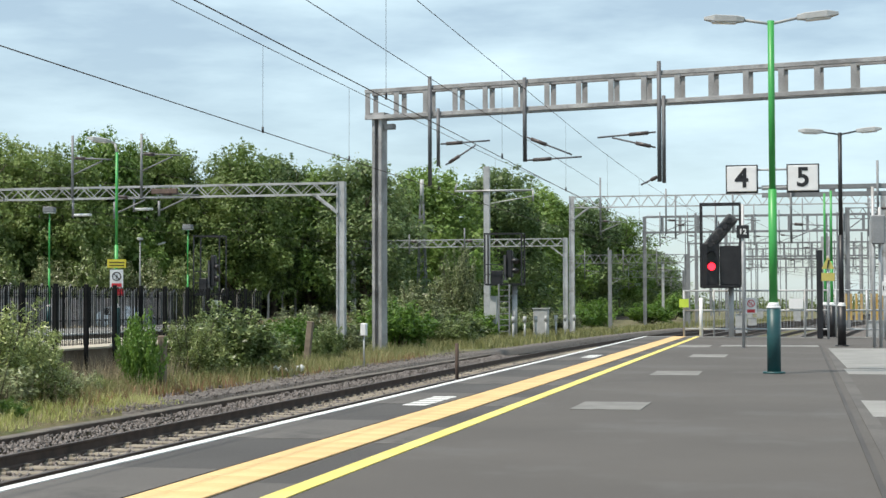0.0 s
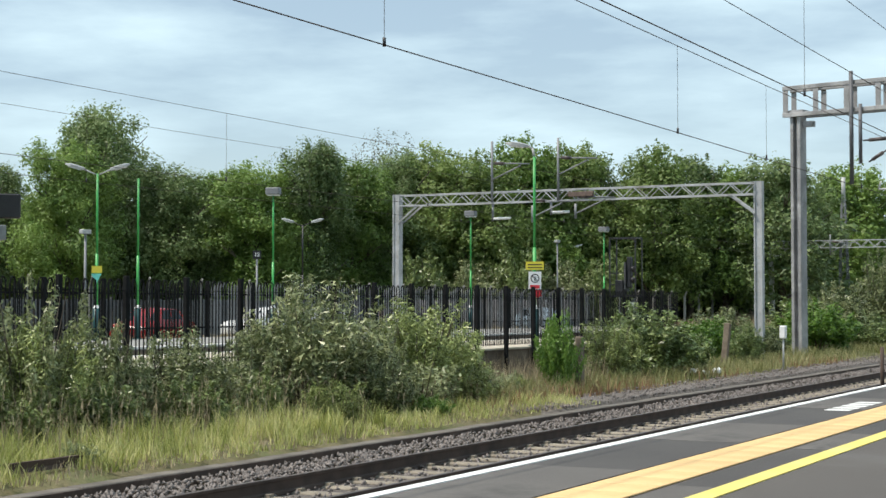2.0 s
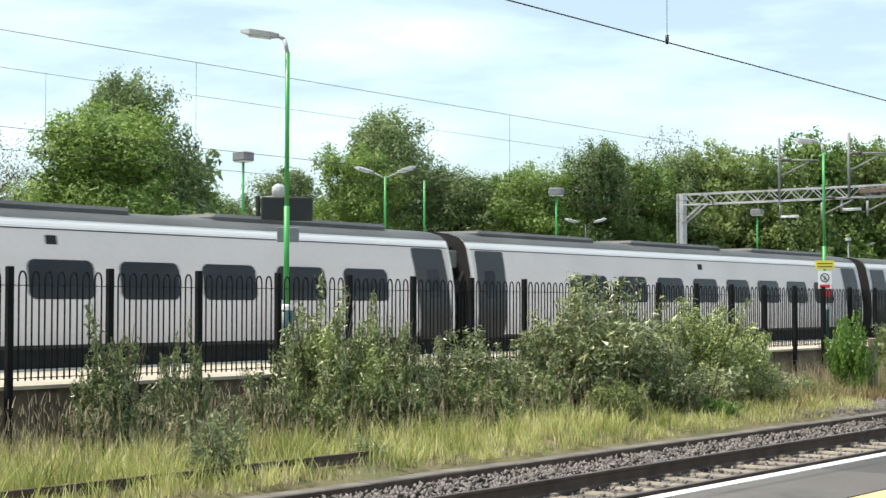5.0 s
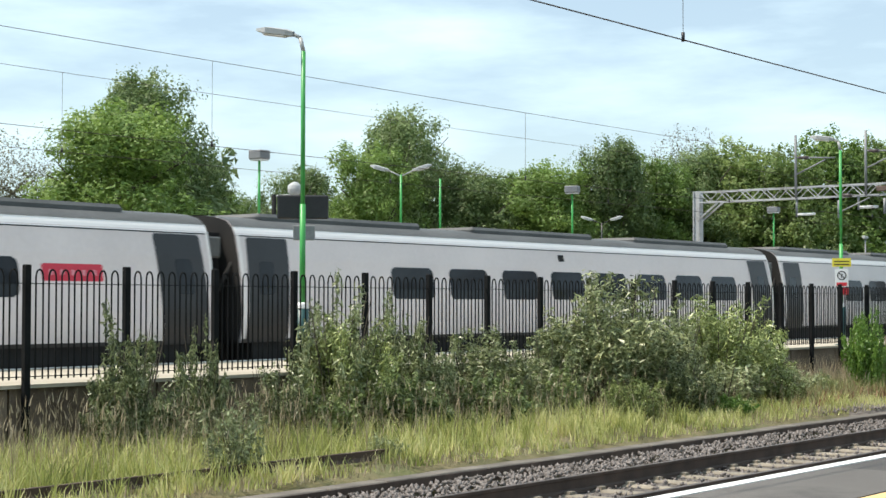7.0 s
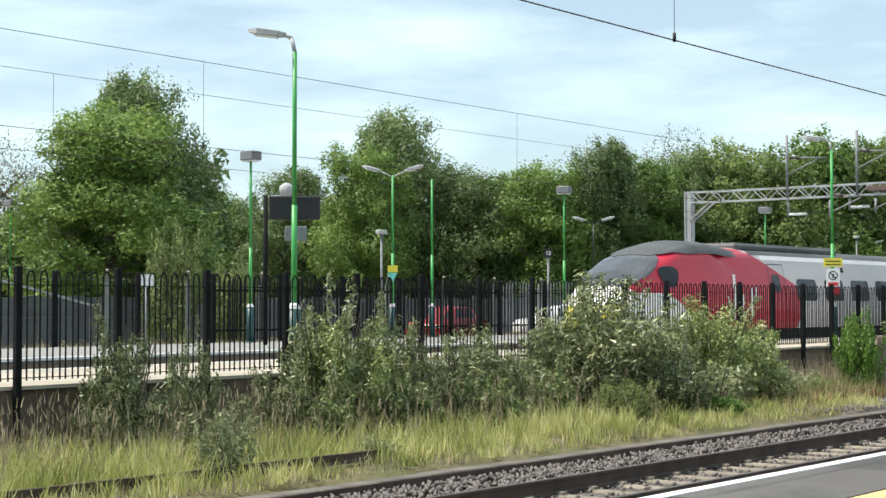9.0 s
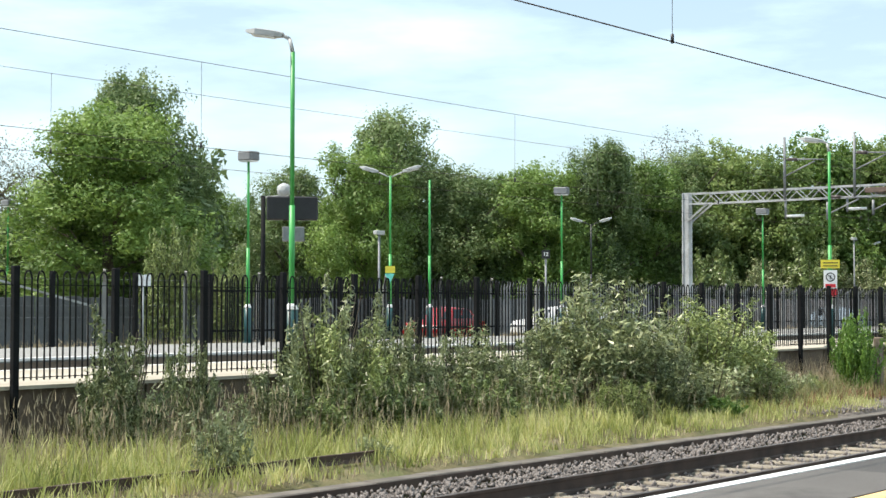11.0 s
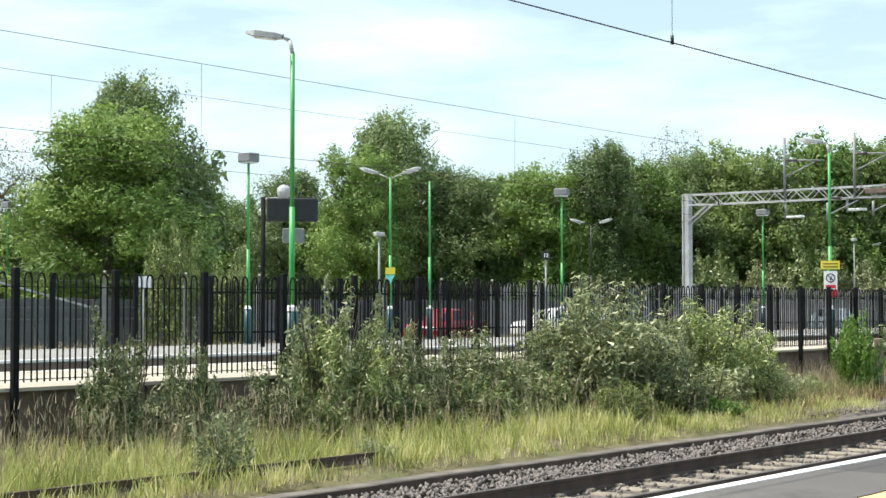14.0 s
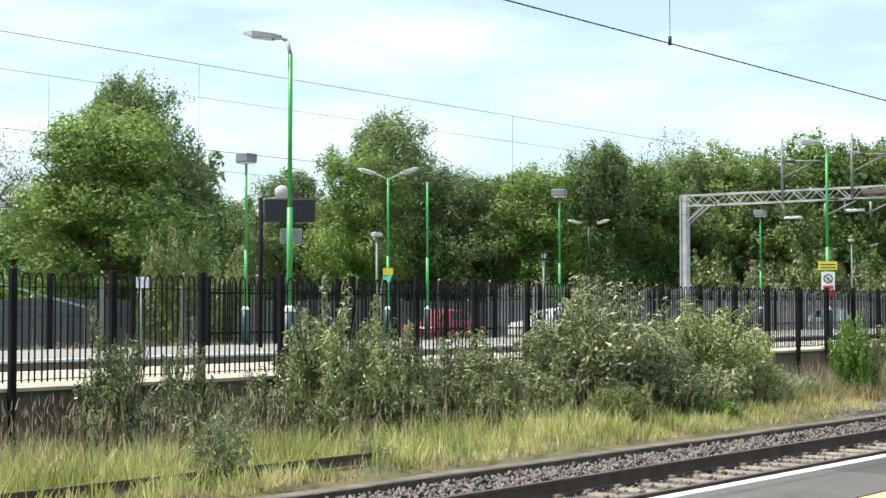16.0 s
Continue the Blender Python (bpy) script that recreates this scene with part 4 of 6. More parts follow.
def make_gantries():
    make_main_gantry()
    pg = make_portal(-32.7, -16.85, 58.0, 5.36, 5.80, "pale galvanised lattice portal over the fast lines", z0=-1.0,
                tubes=((-28.04, 6.1, 7.9), (-25.06, 6.2, 7.9), (-26.2, 4.5, 5.2), (-24.3, 4.6, 5.2)))
    for x, z in ((-28.15, 4.71), (-25.5, 4.9)):
        d = part("drop_tube", tube(bmesh.new(), (x, 0.0, z - 0.1), (x, 0.0, 5.34), 0.05, n=8), STEEL_DIM, pg)
        part("insulator", tube(bmesh.new(), (x + 0.05, 0.0, z), (x + 0.8, 0.0, z), 0.055, n=8), WHITE, d, "white insulator bar")
    part("switch_box", B(-24.6, -23.5, -0.42, -0.27, 5.48, 5.68, bevel=0.02), RUSTY, pg, "rust-brown switch mechanism")
    make_portal(-30.2, -14.9, 107.0, 5.1, 5.6, "pale galvanised lattice portal farther along the line", z0=-1.0, tubes=((-26, 4.6, 6.0), (-22, 4.6, 6.4)))
    make_portal(-13.5, 6.0, 100.0, 7.3, 8.0, "tall lattice portal over the platform lines", z0=-1.0, tubes=((-11.6, 5.5, 9.2), (-7.4, 5.5, 8.4), (-6.8, 5.2, 8.0), (-3.2, 5.5, 8.6)))
    t = thing("cross_arm_mast", -17.2, 90, -1, "grey steel mast with a long cross arm", "mast", "overhead line masts")
    part("mast", B(-0.17, 0.17, -0.17, 0.17, 0, 10.2), GALV, t)
    part("cross_arm", tube(bmesh.new(), (-1.9, -0.2, 8.75), (2.8, -0.2, 8.75), 0.06, n=6), GALV, t)
    part("drop", tube(tube(bmesh.new(), (2.8, -0.2, 8.75), (2.8, -0.2, 8.1), 0.06, n=6), (2.8, -0.2, 8.4), (0.3, -0.2, 8.0), 0.035, n=6), GALV, t)
    part("strut", tube(bmesh.new(), (-1.9, -0.2, 8.75), (-1.75, -0.2, 9.2), 0.06, n=6), GALV, t)
    rng = random.Random(4)
    rows = ((150, -13.2, 40, 7.9, 9.4, 1), (200, -12, 60, 7.0, 8.7, 1), (170, -23, -10.5, 5.5, 6.4, 0), (230, -30, -14.6, 4.9, 5.9, 0), (300, -33, -19, 4.6, 5.6, 0),
            (120, 4.6, 30, 7.4, 8.2, 0), (260, -12, 70, 8.4, 10.0, 1), (330, -10, 90, 8.5, 10.2, 1), (230, 3, 60, 5.2, 6.2, 0), (75, -1.2, 16, 6.2, 6.55, 1))
    for y, xl, xr, zb, zt, lad in rows:
        tb = []
        x = xl + 1.5
        while x < min(xr, 30) - 1.5:
            tb.append((x, zb - rng.uniform(1.0, 2.6), zt + rng.uniform(0.3, 1.8)))
            x += rng.uniform(1.6, 4.2)
        make_portal(xl, xr, y, zb, zt, "distant grey gantry over the station throat", tubes=tb, material=STEEL_DIM, ladder=lad, legs=3 if y < 80 else 2)
    for k, (x, y, h) in enumerate(((-13.8, 125, 6.4), (-13.0, 170, 6.4), (-11.4, 205, 7.4), (-9.0, 260, 8), (3, 130, 7.5), (6.2, 118, 8.2), (9, 140, 8), (12, 170, 9), (16, 160, 9.4), (18, 210, 10), (5, 190, 10), (11, 240, 11), (22, 230, 12))):
        m = solid("line_mast", B(-0.14, 0.14, -0.14, 0.14, 0, h), GALV if k % 3 else STEEL_DIM, "plain grey steel line mast", "mast", group="overhead line masts", m=pose(x, y, -1.0))
    for k in range(34):
        y = rng.uniform(110, 420)
        x = rng.uniform(-0.065, 0.09) * y
        solid("line_mast", B(-0.11, 0.11, -0.11, 0.11, 0, rng.uniform(0.028, 0.055) * y + 2.5), STEEL_DIM, "plain grey steel line mast", "mast", group="overhead line masts", m=pose(x, y, -1.0))
    for k in range(9):
        t = thing("overhead_wires", -7 + k * 2.6, 0, 0, "far overhead wires of the station throat", "overhead wires", "overhead line wires")
        wire("contact_wire", [(veer(y), y, 4.2 + 0.5 * (k % 2)) for y in range(100, 400, 25)], 0.013, t)
        wire("catenary_wire", [(veer(y), y, 5.9 + 0.7 * (k % 3)) for y in range(100, 400, 25)], 0.013, t)
    t = thing("lattice_tower", -28.2, 120, -1, "slender grey lattice radio tower", "tower")
    bm = bmesh.new()
    for sx, sy in ((-1, -1), (1, -1), (1, 1), (-1, 1)):
        bar(bm, (sx * 0.42, sy * 0.42, 0), (sx * 0.14, sy * 0.14, 10), 0.08)
    for k in range(14):
        a, b = 0.42 - 0.02 * k, 0.40 - 0.02 * k
        z = k * 0.72
        for s in (-1, 1):
            bar(bm, (-a, s * a, z), (b, s * b, z + 0.72), 0.04), bar(bm, (s * a, a, z), (s * b, -b, z + 0.72), 0.04)
    part("lattice", bm, STEEL_DIM, t)
    part("antenna", tube(bmesh.new(), (0, 0, 10), (0, 0, 12.0), 0.16, n=8), GREY_PLASTIC, t)


# ---- signals and platform end ----
def make_signal(x, y, z, label, lit):
    """A colour-light head with a slanting route indicator in an open cage."""
    t = thing("signal", x, y, z, label, "railway signal")
    make_cage(t)
    if not lit:
        hd = part("signal_head", B(0.06, 0.26, -0.2, 0.12, 0.35, 1.75, bevel=0.04), BLACK, t, "black signal head seen from the side")
        for z2 in (0.75, 1.25):
            part("hood", tube(bmesh.new(), (0.24, -0.05, z2), (0.42, -0.12, z2 - 0.1), 0.12, 0.13, n=10), BLACK, hd)
        part("back_plate", B(-0.02, 0.055, -0.3, 0.2, 0.2, 1.5), CHARCOAL, hd, "grey backing plate")
        for z2 in (0.5, 1.0):
            part("cage_rail", bar(bmesh.new(), (-0.62, -0.5, z2), (0.0, -0.5, z2), 0.04), BLACK, t)
        part("case", B(-0.45, -0.08, -0.3, 0.1, 0.0, 0.7, bevel=0.02), BLACK, t, "black equipment case")
        part("post", tube(bmesh.new(), (0.3, 0.05, -z - 1.0), (0.3, 0.05, -0.06), 0.09, n=10), GALV, t)
        return t
    hd = part("signal_head", B(-0.58, -0.06, -0.28, 0.0, 0.02, 1.36, bevel=0.03), BLACK, t, "black colour-light head")
    for z2 in (0.62, 0.95):
        bm = bmesh.new()
        tube(bm, (-0.29, -0.28, z2), (-0.29, -0.31, z2), 0.12, n=16)
        on = z2 == 0.62
        part("lens", bm, LENS_RED if on else GLASS, hd, "lit red lens" if on else "")
        hood = bmesh.new()
        for k in range(9):
            a, b = 0.2 + k * 0.3, 0.2 + (k + 1) * 0.3
            hood.faces.new([hood.verts.new((-0.29 + 0.15 * math.cos(c), yy, z2 + 0.15 * math.sin(c))) for c, yy in ((a, -0.28), (b, -0.28), (b, -0.52), (a, -0.52))])
        part("hood", hood, BLACK, hd)
    part("equipment_box", B(-0.04, 0.57, -0.22, 0.1, 0.04, 1.28, bevel=0.02), BLACK, t, "black equipment box")
    indicator(t)
    part("post", tube(bmesh.new(), (0.3, 0.05, -z), (0.3, 0.05, 0.05), 0.09, n=10), GALV, t)
    return t


def indicator(t):
    ind = part("route_indicator", B(-0.19, 0.19, -0.22, 0.0, 0.0, 1.28, bevel=0.05), CHARCOAL, t, "grey slanting route indicator with five hooded lamps")
    ind.matrix_basis = pose(-0.42, -0.02, 1.22, 0, 40, 0)
    for k in range(5):
        bm = bmesh.new()
        tube(bm, (0, -0.2, 0.16 + k * 0.235), (0, -0.33, 0.16 + k * 0.235), 0.095, n=12)
        part("route_lamp", bm, BLACK, ind)


def make_cage(t):
    c = part("cage_floor", B(-0.62, 0.6, -0.5, 0.35, -0.06, -0.02), BLACK, t, "black access cage floor")
    ends = [((x, y, -0.02), (x, y, 2.6)) for x in (-0.62, 0.6) for y in (-0.5, 0.35)]
    for z in (0.01, 2.6):
        ends += [((-0.62, y, z), (0.6, y, z)) for y in (-0.5, 0.35)] + [((x, -0.5, z), (x, 0.35, z)) for x in (-0.62, 0.6)]
    for p, q in ends:
        part("cage_bar", bar(bmesh.new(), p, q, 0.05), BLACK, c)


def make_platform_end():
    make_signal(-1.98, 50.0, 1.62, "black colour-light signal showing red at the platform end", True)
    t = thing("number_post", -1.0, 38.5, 0, "grey post with a small black number plate", "sign post")
    part("post", tube(bmesh.new(), (0, 0, 0), (0, 0, 3.5), 0.038, n=8), GALV, t)
    b = part("plate", B(-0.15, 0.15, -0.06, -0.04, 2.66, 2.98), BLACK, t, "black number plate")
    lettering("numeral", "12", 0.19, WHITE, b, pose(0, -0.064, 2.82, 90, 0, 0))
    f = thing("end_fence", 0, 50.6, 0, "grey tubular steel fence across the platform end", "fence")
    for k in range(9):
        x = -3.2 + k * 0.95
        part("post", tube(bmesh.new(), (x, 0, 0), (x, 0, 1.5), 0.035, n=8), GALV, f)
    for z in (0.25, 0.85, 1.48):
        part("rail", tube(bmesh.new(), (-3.2, 0, z), (4.4, 0, z), 0.03, n=8), GALV, f)
    bm = bmesh.new()
    for k in range(76):
        bar(bm, (-3.15 + k * 0.1, 0.01, 0.25), (-3.15 + k * 0.1, 0.01, 1.48), 0.009)
    tagged(part("mesh_infill", bm, GALV, f, "thin welded mesh bars"), "thin welded mesh bars", kind="stuff")
    w = part("warning_plate", B(-1.25, -0.9, -0.06, -0.04, 0.75, 1.25), WHITE, f, "white prohibition plate with red symbol")
    ring(w, -1.075, -0.066, 1.07, 0.12, RED)
    part("red_strip", B(-1.2, -0.95, -0.066, -0.061, 0.78, 0.88), RED, w)
    part("blank_plate", B(0.1, 0.55, -0.06, -0.04, 0.9, 1.22), WHITE, f, "plain white plate")
    part("green_plate", B(-3.35, -3.05, -0.06, -0.04, 0.95, 1.22), surface("lime_enamel", (0.45, 0.6, 0.05), (0.55, 0.7, 0.08), 2, 0.4), f, "lime green plate")
    solid("white_post", tube(bmesh.new(), (0, 0, 0), (0, 0, 1.25), 0.06, n=10), WHITE, "white marker post at the platform end", "post", m=pose(-2.62, 49.9, 0))
    solid("gate_post", B(-0.09, 0.09, -0.09, 0.09, 0, 2.7, bevel=0.02), BLACK, "dark square gate post", "post", m=pose(1.02, 48.5, 0))
    c = thing("warning_post", 1.25, 47.8, 0, "post with a triangular electrical warning sign", "sign post")
    part("post", tube(bmesh.new(), (0, 0, 0), (0, 0, 2.5), 0.035, n=8), GALV, c)
    bm = bmesh.new()
    v = [bm.verts.new((x, y, z)) for y in (-0.06, -0.04) for x, z in ((-0.19, 2.1), (0.19, 2.1), (0, 2.48))]
    bm.faces.new(v[:3]), bm.faces.new(v[3:][::-1])
    for i in range(3):
        bm.faces.new((v[i], v[3 + i], v[3 + (i + 1) % 3], v[(i + 1) % 3]))
    tri = part("triangle_plate", bm, DULL_YELLOW, c, "yellow warning triangle")
    part("bolt_symbol", bar(bmesh.new(), (-0.02, -0.065, 2.12), (0.03, -0.065, 2.36), 0.04), BLACK, tri)
    part("text_plate", B(-0.19, 0.19, -0.06, -0.04, 1.74, 1.98), DULL_YELLOW, c, "yellow plate with unreadable lines")
    e = thing("equipment_post", 2.15, 38.9, 0, "grey post carrying a closed grey box", "post")
    part("post", tube(tube(bmesh.new(), (-0.06, 0, 0), (-0.06, 0, 3.9), 0.04, n=8), (0.1, 0.05, 0), (0.1, 0.05, 3.4), 0.04, n=8), GALV, e)
    part("box", B(-0.1, 0.22, -0.2, 0.1, 2.5, 3.2, bevel=0.03), STEEL_DIM, e)
    s = thing("speed_sign", 2.85, 47.0, 0, "round white speed board on a post", "sign post")
    part("post", tube(bmesh.new(), (0, 0.03, 0), (0, 0.03, 1.9), 0.035, n=8), GALV, s)
    disc = part("disc", tube(bmesh.new(), (0, -0.02, 1.5), (0, 0.0, 1.5), 0.22, n=24), WHITE, s, "white round board")
    lettering("numeral", "15", 0.2, BLACK, disc, pose(0, -0.025, 1.5, 90, 0, 0))
    b = thing("barrier", 2.0, 55, -0.4, "orange and yellow mesh barrier behind the fence", "barrier")
    for x in (0.0, 1.4):
        part("post", B(x - 0.03, x + 0.03, 0.035, 0.08, -0.75, 1.85), GALV, b)
    for k in range(9):
        part("barrier_board", B(k * 0.17, k * 0.17 + 0.07, -0.03, 0.03, 0.9, 1.8), ORANGE, b)
    sg = make_signal(-15.75, 88.0, 2.2, "black signal head in an access cage seen from behind", False)
    sg.scale = (1.75, 1.2, 1.12)
    part("ladder", ladder_bm(), STEEL_DIM, sg)
    part("relay_box", B(-0.5, -0.28, -0.2, 0.2, -2.6, -0.6), GREY_PLASTIC, sg, "pale relay box")
    sg2 = make_signal(-25.3, 66.0, 1.55, "black signal head in an access cage beside the fast line", False)
    c = thing("location_cabinet", -14.6, 94, -1.0, "pale grey lineside equipment cabinet", "cabinet")
    part("body", B(-0.45, 0.45, -0.3, 0.3, 0, 1.75, bevel=0.03), GREY_PLASTIC, c)
    part("roof", B(-0.5, 0.5, -0.35, 0.35, 1.752, 1.82), GREY_PLASTIC, c)
    for k in range(7):
        solid("marker_stub", tube(tube(bmesh.new(), (0, 0, 0), (0, 0, 1.1), 0.06, n=8), (0, 0, 1.1), (0, 0, 1.42), 0.11, 0.1, n=8), GREY_PLASTIC, "short grey cable termination post", "post", group="cable posts", m=pose(-14.6 + 0.16 * k * 1.5, 84 + 2.4 * k, -1.05))

    r = random.Random(17)
    for k in range(16):
        y = r.uniform(62, 190)
        x = r.uniform(-0.055, 0.1) * y
        if -11.8 < x < -4.2:
            x = -3.0
        h = r.uniform(0.7, 1.5)
        c = thing("location_cabinet", x, y, -1.0, "grey lineside equipment case in the station throat", "cabinet", "lineside cases")
        part("body", B(-0.4, 0.4, -0.25, 0.25, 0, h, bevel=0.03), GREY_PLASTIC if k % 3 else STEEL_DIM, c)
        part("roof", B(-0.44, 0.44, -0.29, 0.29, h + 0.002, h + 0.06), GREY_PLASTIC, c)
    g = np.random.default_rng(77)
    lumps = [(x, 430 + g.uniform(-15, 15), 0.5, g.uniform(5, 9), 4, g.uniform(1.4, 4.2)) for x in np.arange(-50, 110, 7.0)]
    pts, out = clumps(g, lumps, 9000)
    tagged(new("far_hedge", leaves("far_hedge", g, pts, out, 0.9, 0.55, LEAF_BUSH)), "low dark hedge far beyond the station throat", "hedge", kind="stuff")


def ladder_bm():
    bm = bmesh.new()
    for x in (-0.05, 0.3):
        bar(bm, (x - 0.1, -0.55, -3.1), (x - 0.1, -0.55, 0.0), 0.05)
    for k in range(10):
        bar(bm, (-0.15, -0.55, -3.0 + k * 0.3), (0.2, -0.55, -3.0 + k * 0.3), 0.035)
    return bm


def make_lineside():
    t = thing("junction_post", -13.55, 49.3, -1.02, "white plastic box on a thin grey post", "post")
    part("post", tube(bmesh.new(), (0, 0, 0), (0, 0, 1.1), 0.03, n=8), GALV, t)
    part("box", B(-0.1, 0.1, -0.1, 0.1, 1.05, 1.47, bevel=0.03), WHITE, t)
    solid("wooden_post", B(-0.09, 0.09, -0.09, 0.09, 0, 1.35, bevel=0.02), WOOD, "weathered grey wooden post in the weeds", "post", m=pose(-14.35, 34.3, -1.0))
    solid("wooden_post", B(-0.1, 0.1, -0.1, 0.1, 0, 1.5, bevel=0.02), WOOD, "leaning brown timber post in the grass", "post", m=pose(-15.6, 49.5, -0.98, 0, 6, 0))
    p = thing("marker_post", -7.72, 36.5, RAIL_Z - 0.2, "short rusty post between the tracks", "post")
    part("post", tube(bmesh.new(), (0, 0, 0), (0, 0, 1.25), 0.045, n=8), RAIL_SIDE, p)
    solid("rubbish_heap", rubbish_bm(), WHITE, "pale crumpled rubbish lying in the weeds", "rubbish", m=pose(-14.2, 43.5, -0.98))


def make_small_signs():
    t = thing("notice_post", -33.4, 28.7, -0.5, "thin post with two small white notices", "sign post")
    part("post", tube(bmesh.new(), (0, 0, 0), (0, 0, 2.4), 0.03, n=8), GALV, t)
    for s in (-1, 1):
        part("notice", B(s * 0.12 - 0.1, s * 0.12 + 0.1, -0.04, -0.02, 2.08, 2.42), WHITE, t, "small white notice").matrix_basis = pose(0, 0, 0, 0, 0, 48)
    n = thing("fence_notice", -16.55, 43.5, 0, "cream notice board fixed to the railings", "sign")
    part("board", B(-0.02, 0.02, -0.2, 0.2, 0.95, 1.2), surface("cream_enamel", (0.6, 0.6, 0.45), (0.7, 0.7, 0.55), 2, 0.5), n)
    part("clamp", B(-0.1, -0.021, -0.03, 0.03, 0.05, 1.15), FENCE_BLACK, n)
    r = thing("ramp_parapet", -42, 28, -0.5, "pale grey sloping parapet of a ramp behind the fence", "parapet")
    part("rail", bar(bmesh.new(), (0, 1, 2.6), (0, 5.8, 1.55), 0.07), GALV, r)
    for k in range(4):
        part("post", B(-0.03, 0.03, 1.2 + k * 1.5 - 0.03, 1.2 + k * 1.5 + 0.03, 0, 2.5 - k * 0.328), STEEL_DIM, r)


def make_car_park_wall():
    """A low panelled wall that closes the car park behind the parked cars."""
    w = thing("car_park_wall", -44.5, 80.5, -0.9, "low mauve-grey panelled wall behind the car park", "wall", rz=25.6)
    panel = mesh_of("panel", B(0.02, 1.98, -0.06, 0.06, 0, 2.35, bevel=0.02), surface("mauve_concrete", (0.24, 0.225, 0.235), (0.34, 0.32, 0.33), 0.8, 0.85, fine=30, bump=0.2, stain=(0.2, 0.19, 0.18), stain_scale=0.7))
    post = mesh_of("post", B(-0.07, 0.07, -0.1, 0.1, 0, 2.5), GALV)
    for k in range(5):
        share("panel", panel, w, k * 2.0)
        share("post", post, w, k * 2.0, -0.17)


def make_boarded_fence():
    """A dark grey close-boarded fence along the car park, its boards slightly uneven."""
    f = thing("boarded_fence", -43.6, 14, -0.5, "dark grey close-boarded fence along the car park", "fence")
    dark = surface("dark_grey_boards", (0.085, 0.09, 0.095), (0.15, 0.156, 0.165), 1.2, 0.85, fine=20, bump=0.3, spread=0.2)
    board = mesh_of("board", B(-0.02, 0.02, 0.01, 0.47, 0.05, 1.85, bevel=0.008), dark)
    post = mesh_of("post", B(-0.09, -0.021, -0.05, 0.05, 0, 1.95), dark)
    for k in range(124):
        share("board", board, f, 0.012 * math.sin(k * 2.3), k * 0.48, 0.03 * math.sin(k * 1.7))
        if k % 5 == 0:
            share("post", post, f, 0, k * 0.48)


def rubbish_bm():
    bm = bmesh.new()
    r = random.Random(3)
    for k in range(9):
        bmesh.ops.create_icosphere(bm, subdivisions=1, radius=r.uniform(0.05, 0.13), matrix=Matrix.Translation((r.uniform(-.4, .4), r.uniform(-.3, .3), r.uniform(0.05, 0.2))))
    return bm


def make_car(x, y, rz, paint, label):
    t = thing("car", x, y, -0.5, label, "car", "parked cars", rz)
    sec = [(-2.1, .35, .62, .0), (-1.9, .25, .86, .0), (-1.35, .22, .95, .0), (-0.75, .2, 1.0, .42), (-0.1, .2, 1.0, .5), (0.9, .2, .98, .47), (1.55, .22, .95, .15), (2.0, .25, .9, .0), (2.12, .4, .7, .0)]
    bm = bmesh.new()
    rings = []
    for xx, zb, zs, rf in sec:
        rings.append([bm.verts.new(p) for p in ((xx, -.8, zb), (xx, -.86, (zb + zs) / 2), (xx, -.8, zs), (xx, -.6, zs + rf * 0.95), (xx, 0, zs + rf + .03), (xx, .6, zs + rf * 0.95), (xx, .8, zs), (xx, .86, (zb + zs) / 2), (xx, .8, zb))])
    for a, b in zip(rings, rings[1:]):
        for k in range(9):
            bm.faces.new((a[k], a[(k + 1) % 9], b[(k + 1) % 9], b[k])).smooth = True
    bm.faces.new(rings[0][::-1]), bm.faces.new(rings[-1])
    part("body", bm, paint, t)
    for s in (-1, 1):
        for a, b in ((-0.72, 0.0), (0.06, 0.85)):
            g = bmesh.new()
            g.faces.new([g.verts.new(p) for p in ((a, s * .79, 1.04), (b, s * .79, 1.04), (b - 0.02, s * .64, 1.42), (a + 0.1, s * .64, 1.40))])
            part("side_window", g, GLASS, t)
        for xx in (-1.35, 1.3):
            wh = part("tyre", tube(bmesh.new(), (xx, s * .72, .31), (xx, s * .9, .31), .31, n=18), BLACK, t)
            part("rim", tube(bmesh.new(), (xx, s * .895, .31), (xx, s * .912, .31), .2, n=14), GREY_PLASTIC, wh)
    g = bmesh.new()
    g.faces.new([g.verts.new(p) for p in ((-1.3, -.68, 1.0), (-1.3, .68, 1.0), (-0.78, .56, 1.39), (-0.78, -.56, 1.39))])
    part("windscreen", g, GLASS, t)
    for s in (-1, 1):
        part("headlight", B(-2.09, -2.0, s * .62 - .14, s * .62 + .14, .62, .74), WHITE, t)


def make_cars():
    make_car(-39.9, 58.7, 75, surface("white_car_paint", (0.7, 0.7, 0.7), (0.78, 0.78, 0.78), 1, 0.25, bump=0), "white hatchback parked behind the fence")
    make_car(-39.2, 61.8, 80, surface("silver_car_paint", (0.45, 0.46, 0.48), (0.55, 0.56, 0.58), 1, 0.25, bump=0), "silver hatchback parked behind the fence")
    make_car(-39.6, 50.2, 100, surface("red_car_paint", (0.25, 0.012, 0.014), (0.31, 0.016, 0.018), 1, 0.25, bump=0), "red hatchback parked behind the fence")
    make_car(-35.5, 79.0, -30, surface("blue_car_paint", (0.24, 0.31, 0.38), (0.3, 0.38, 0.45), 1, 0.25, bump=0), "pale silver-blue hatchback parked behind the fence")


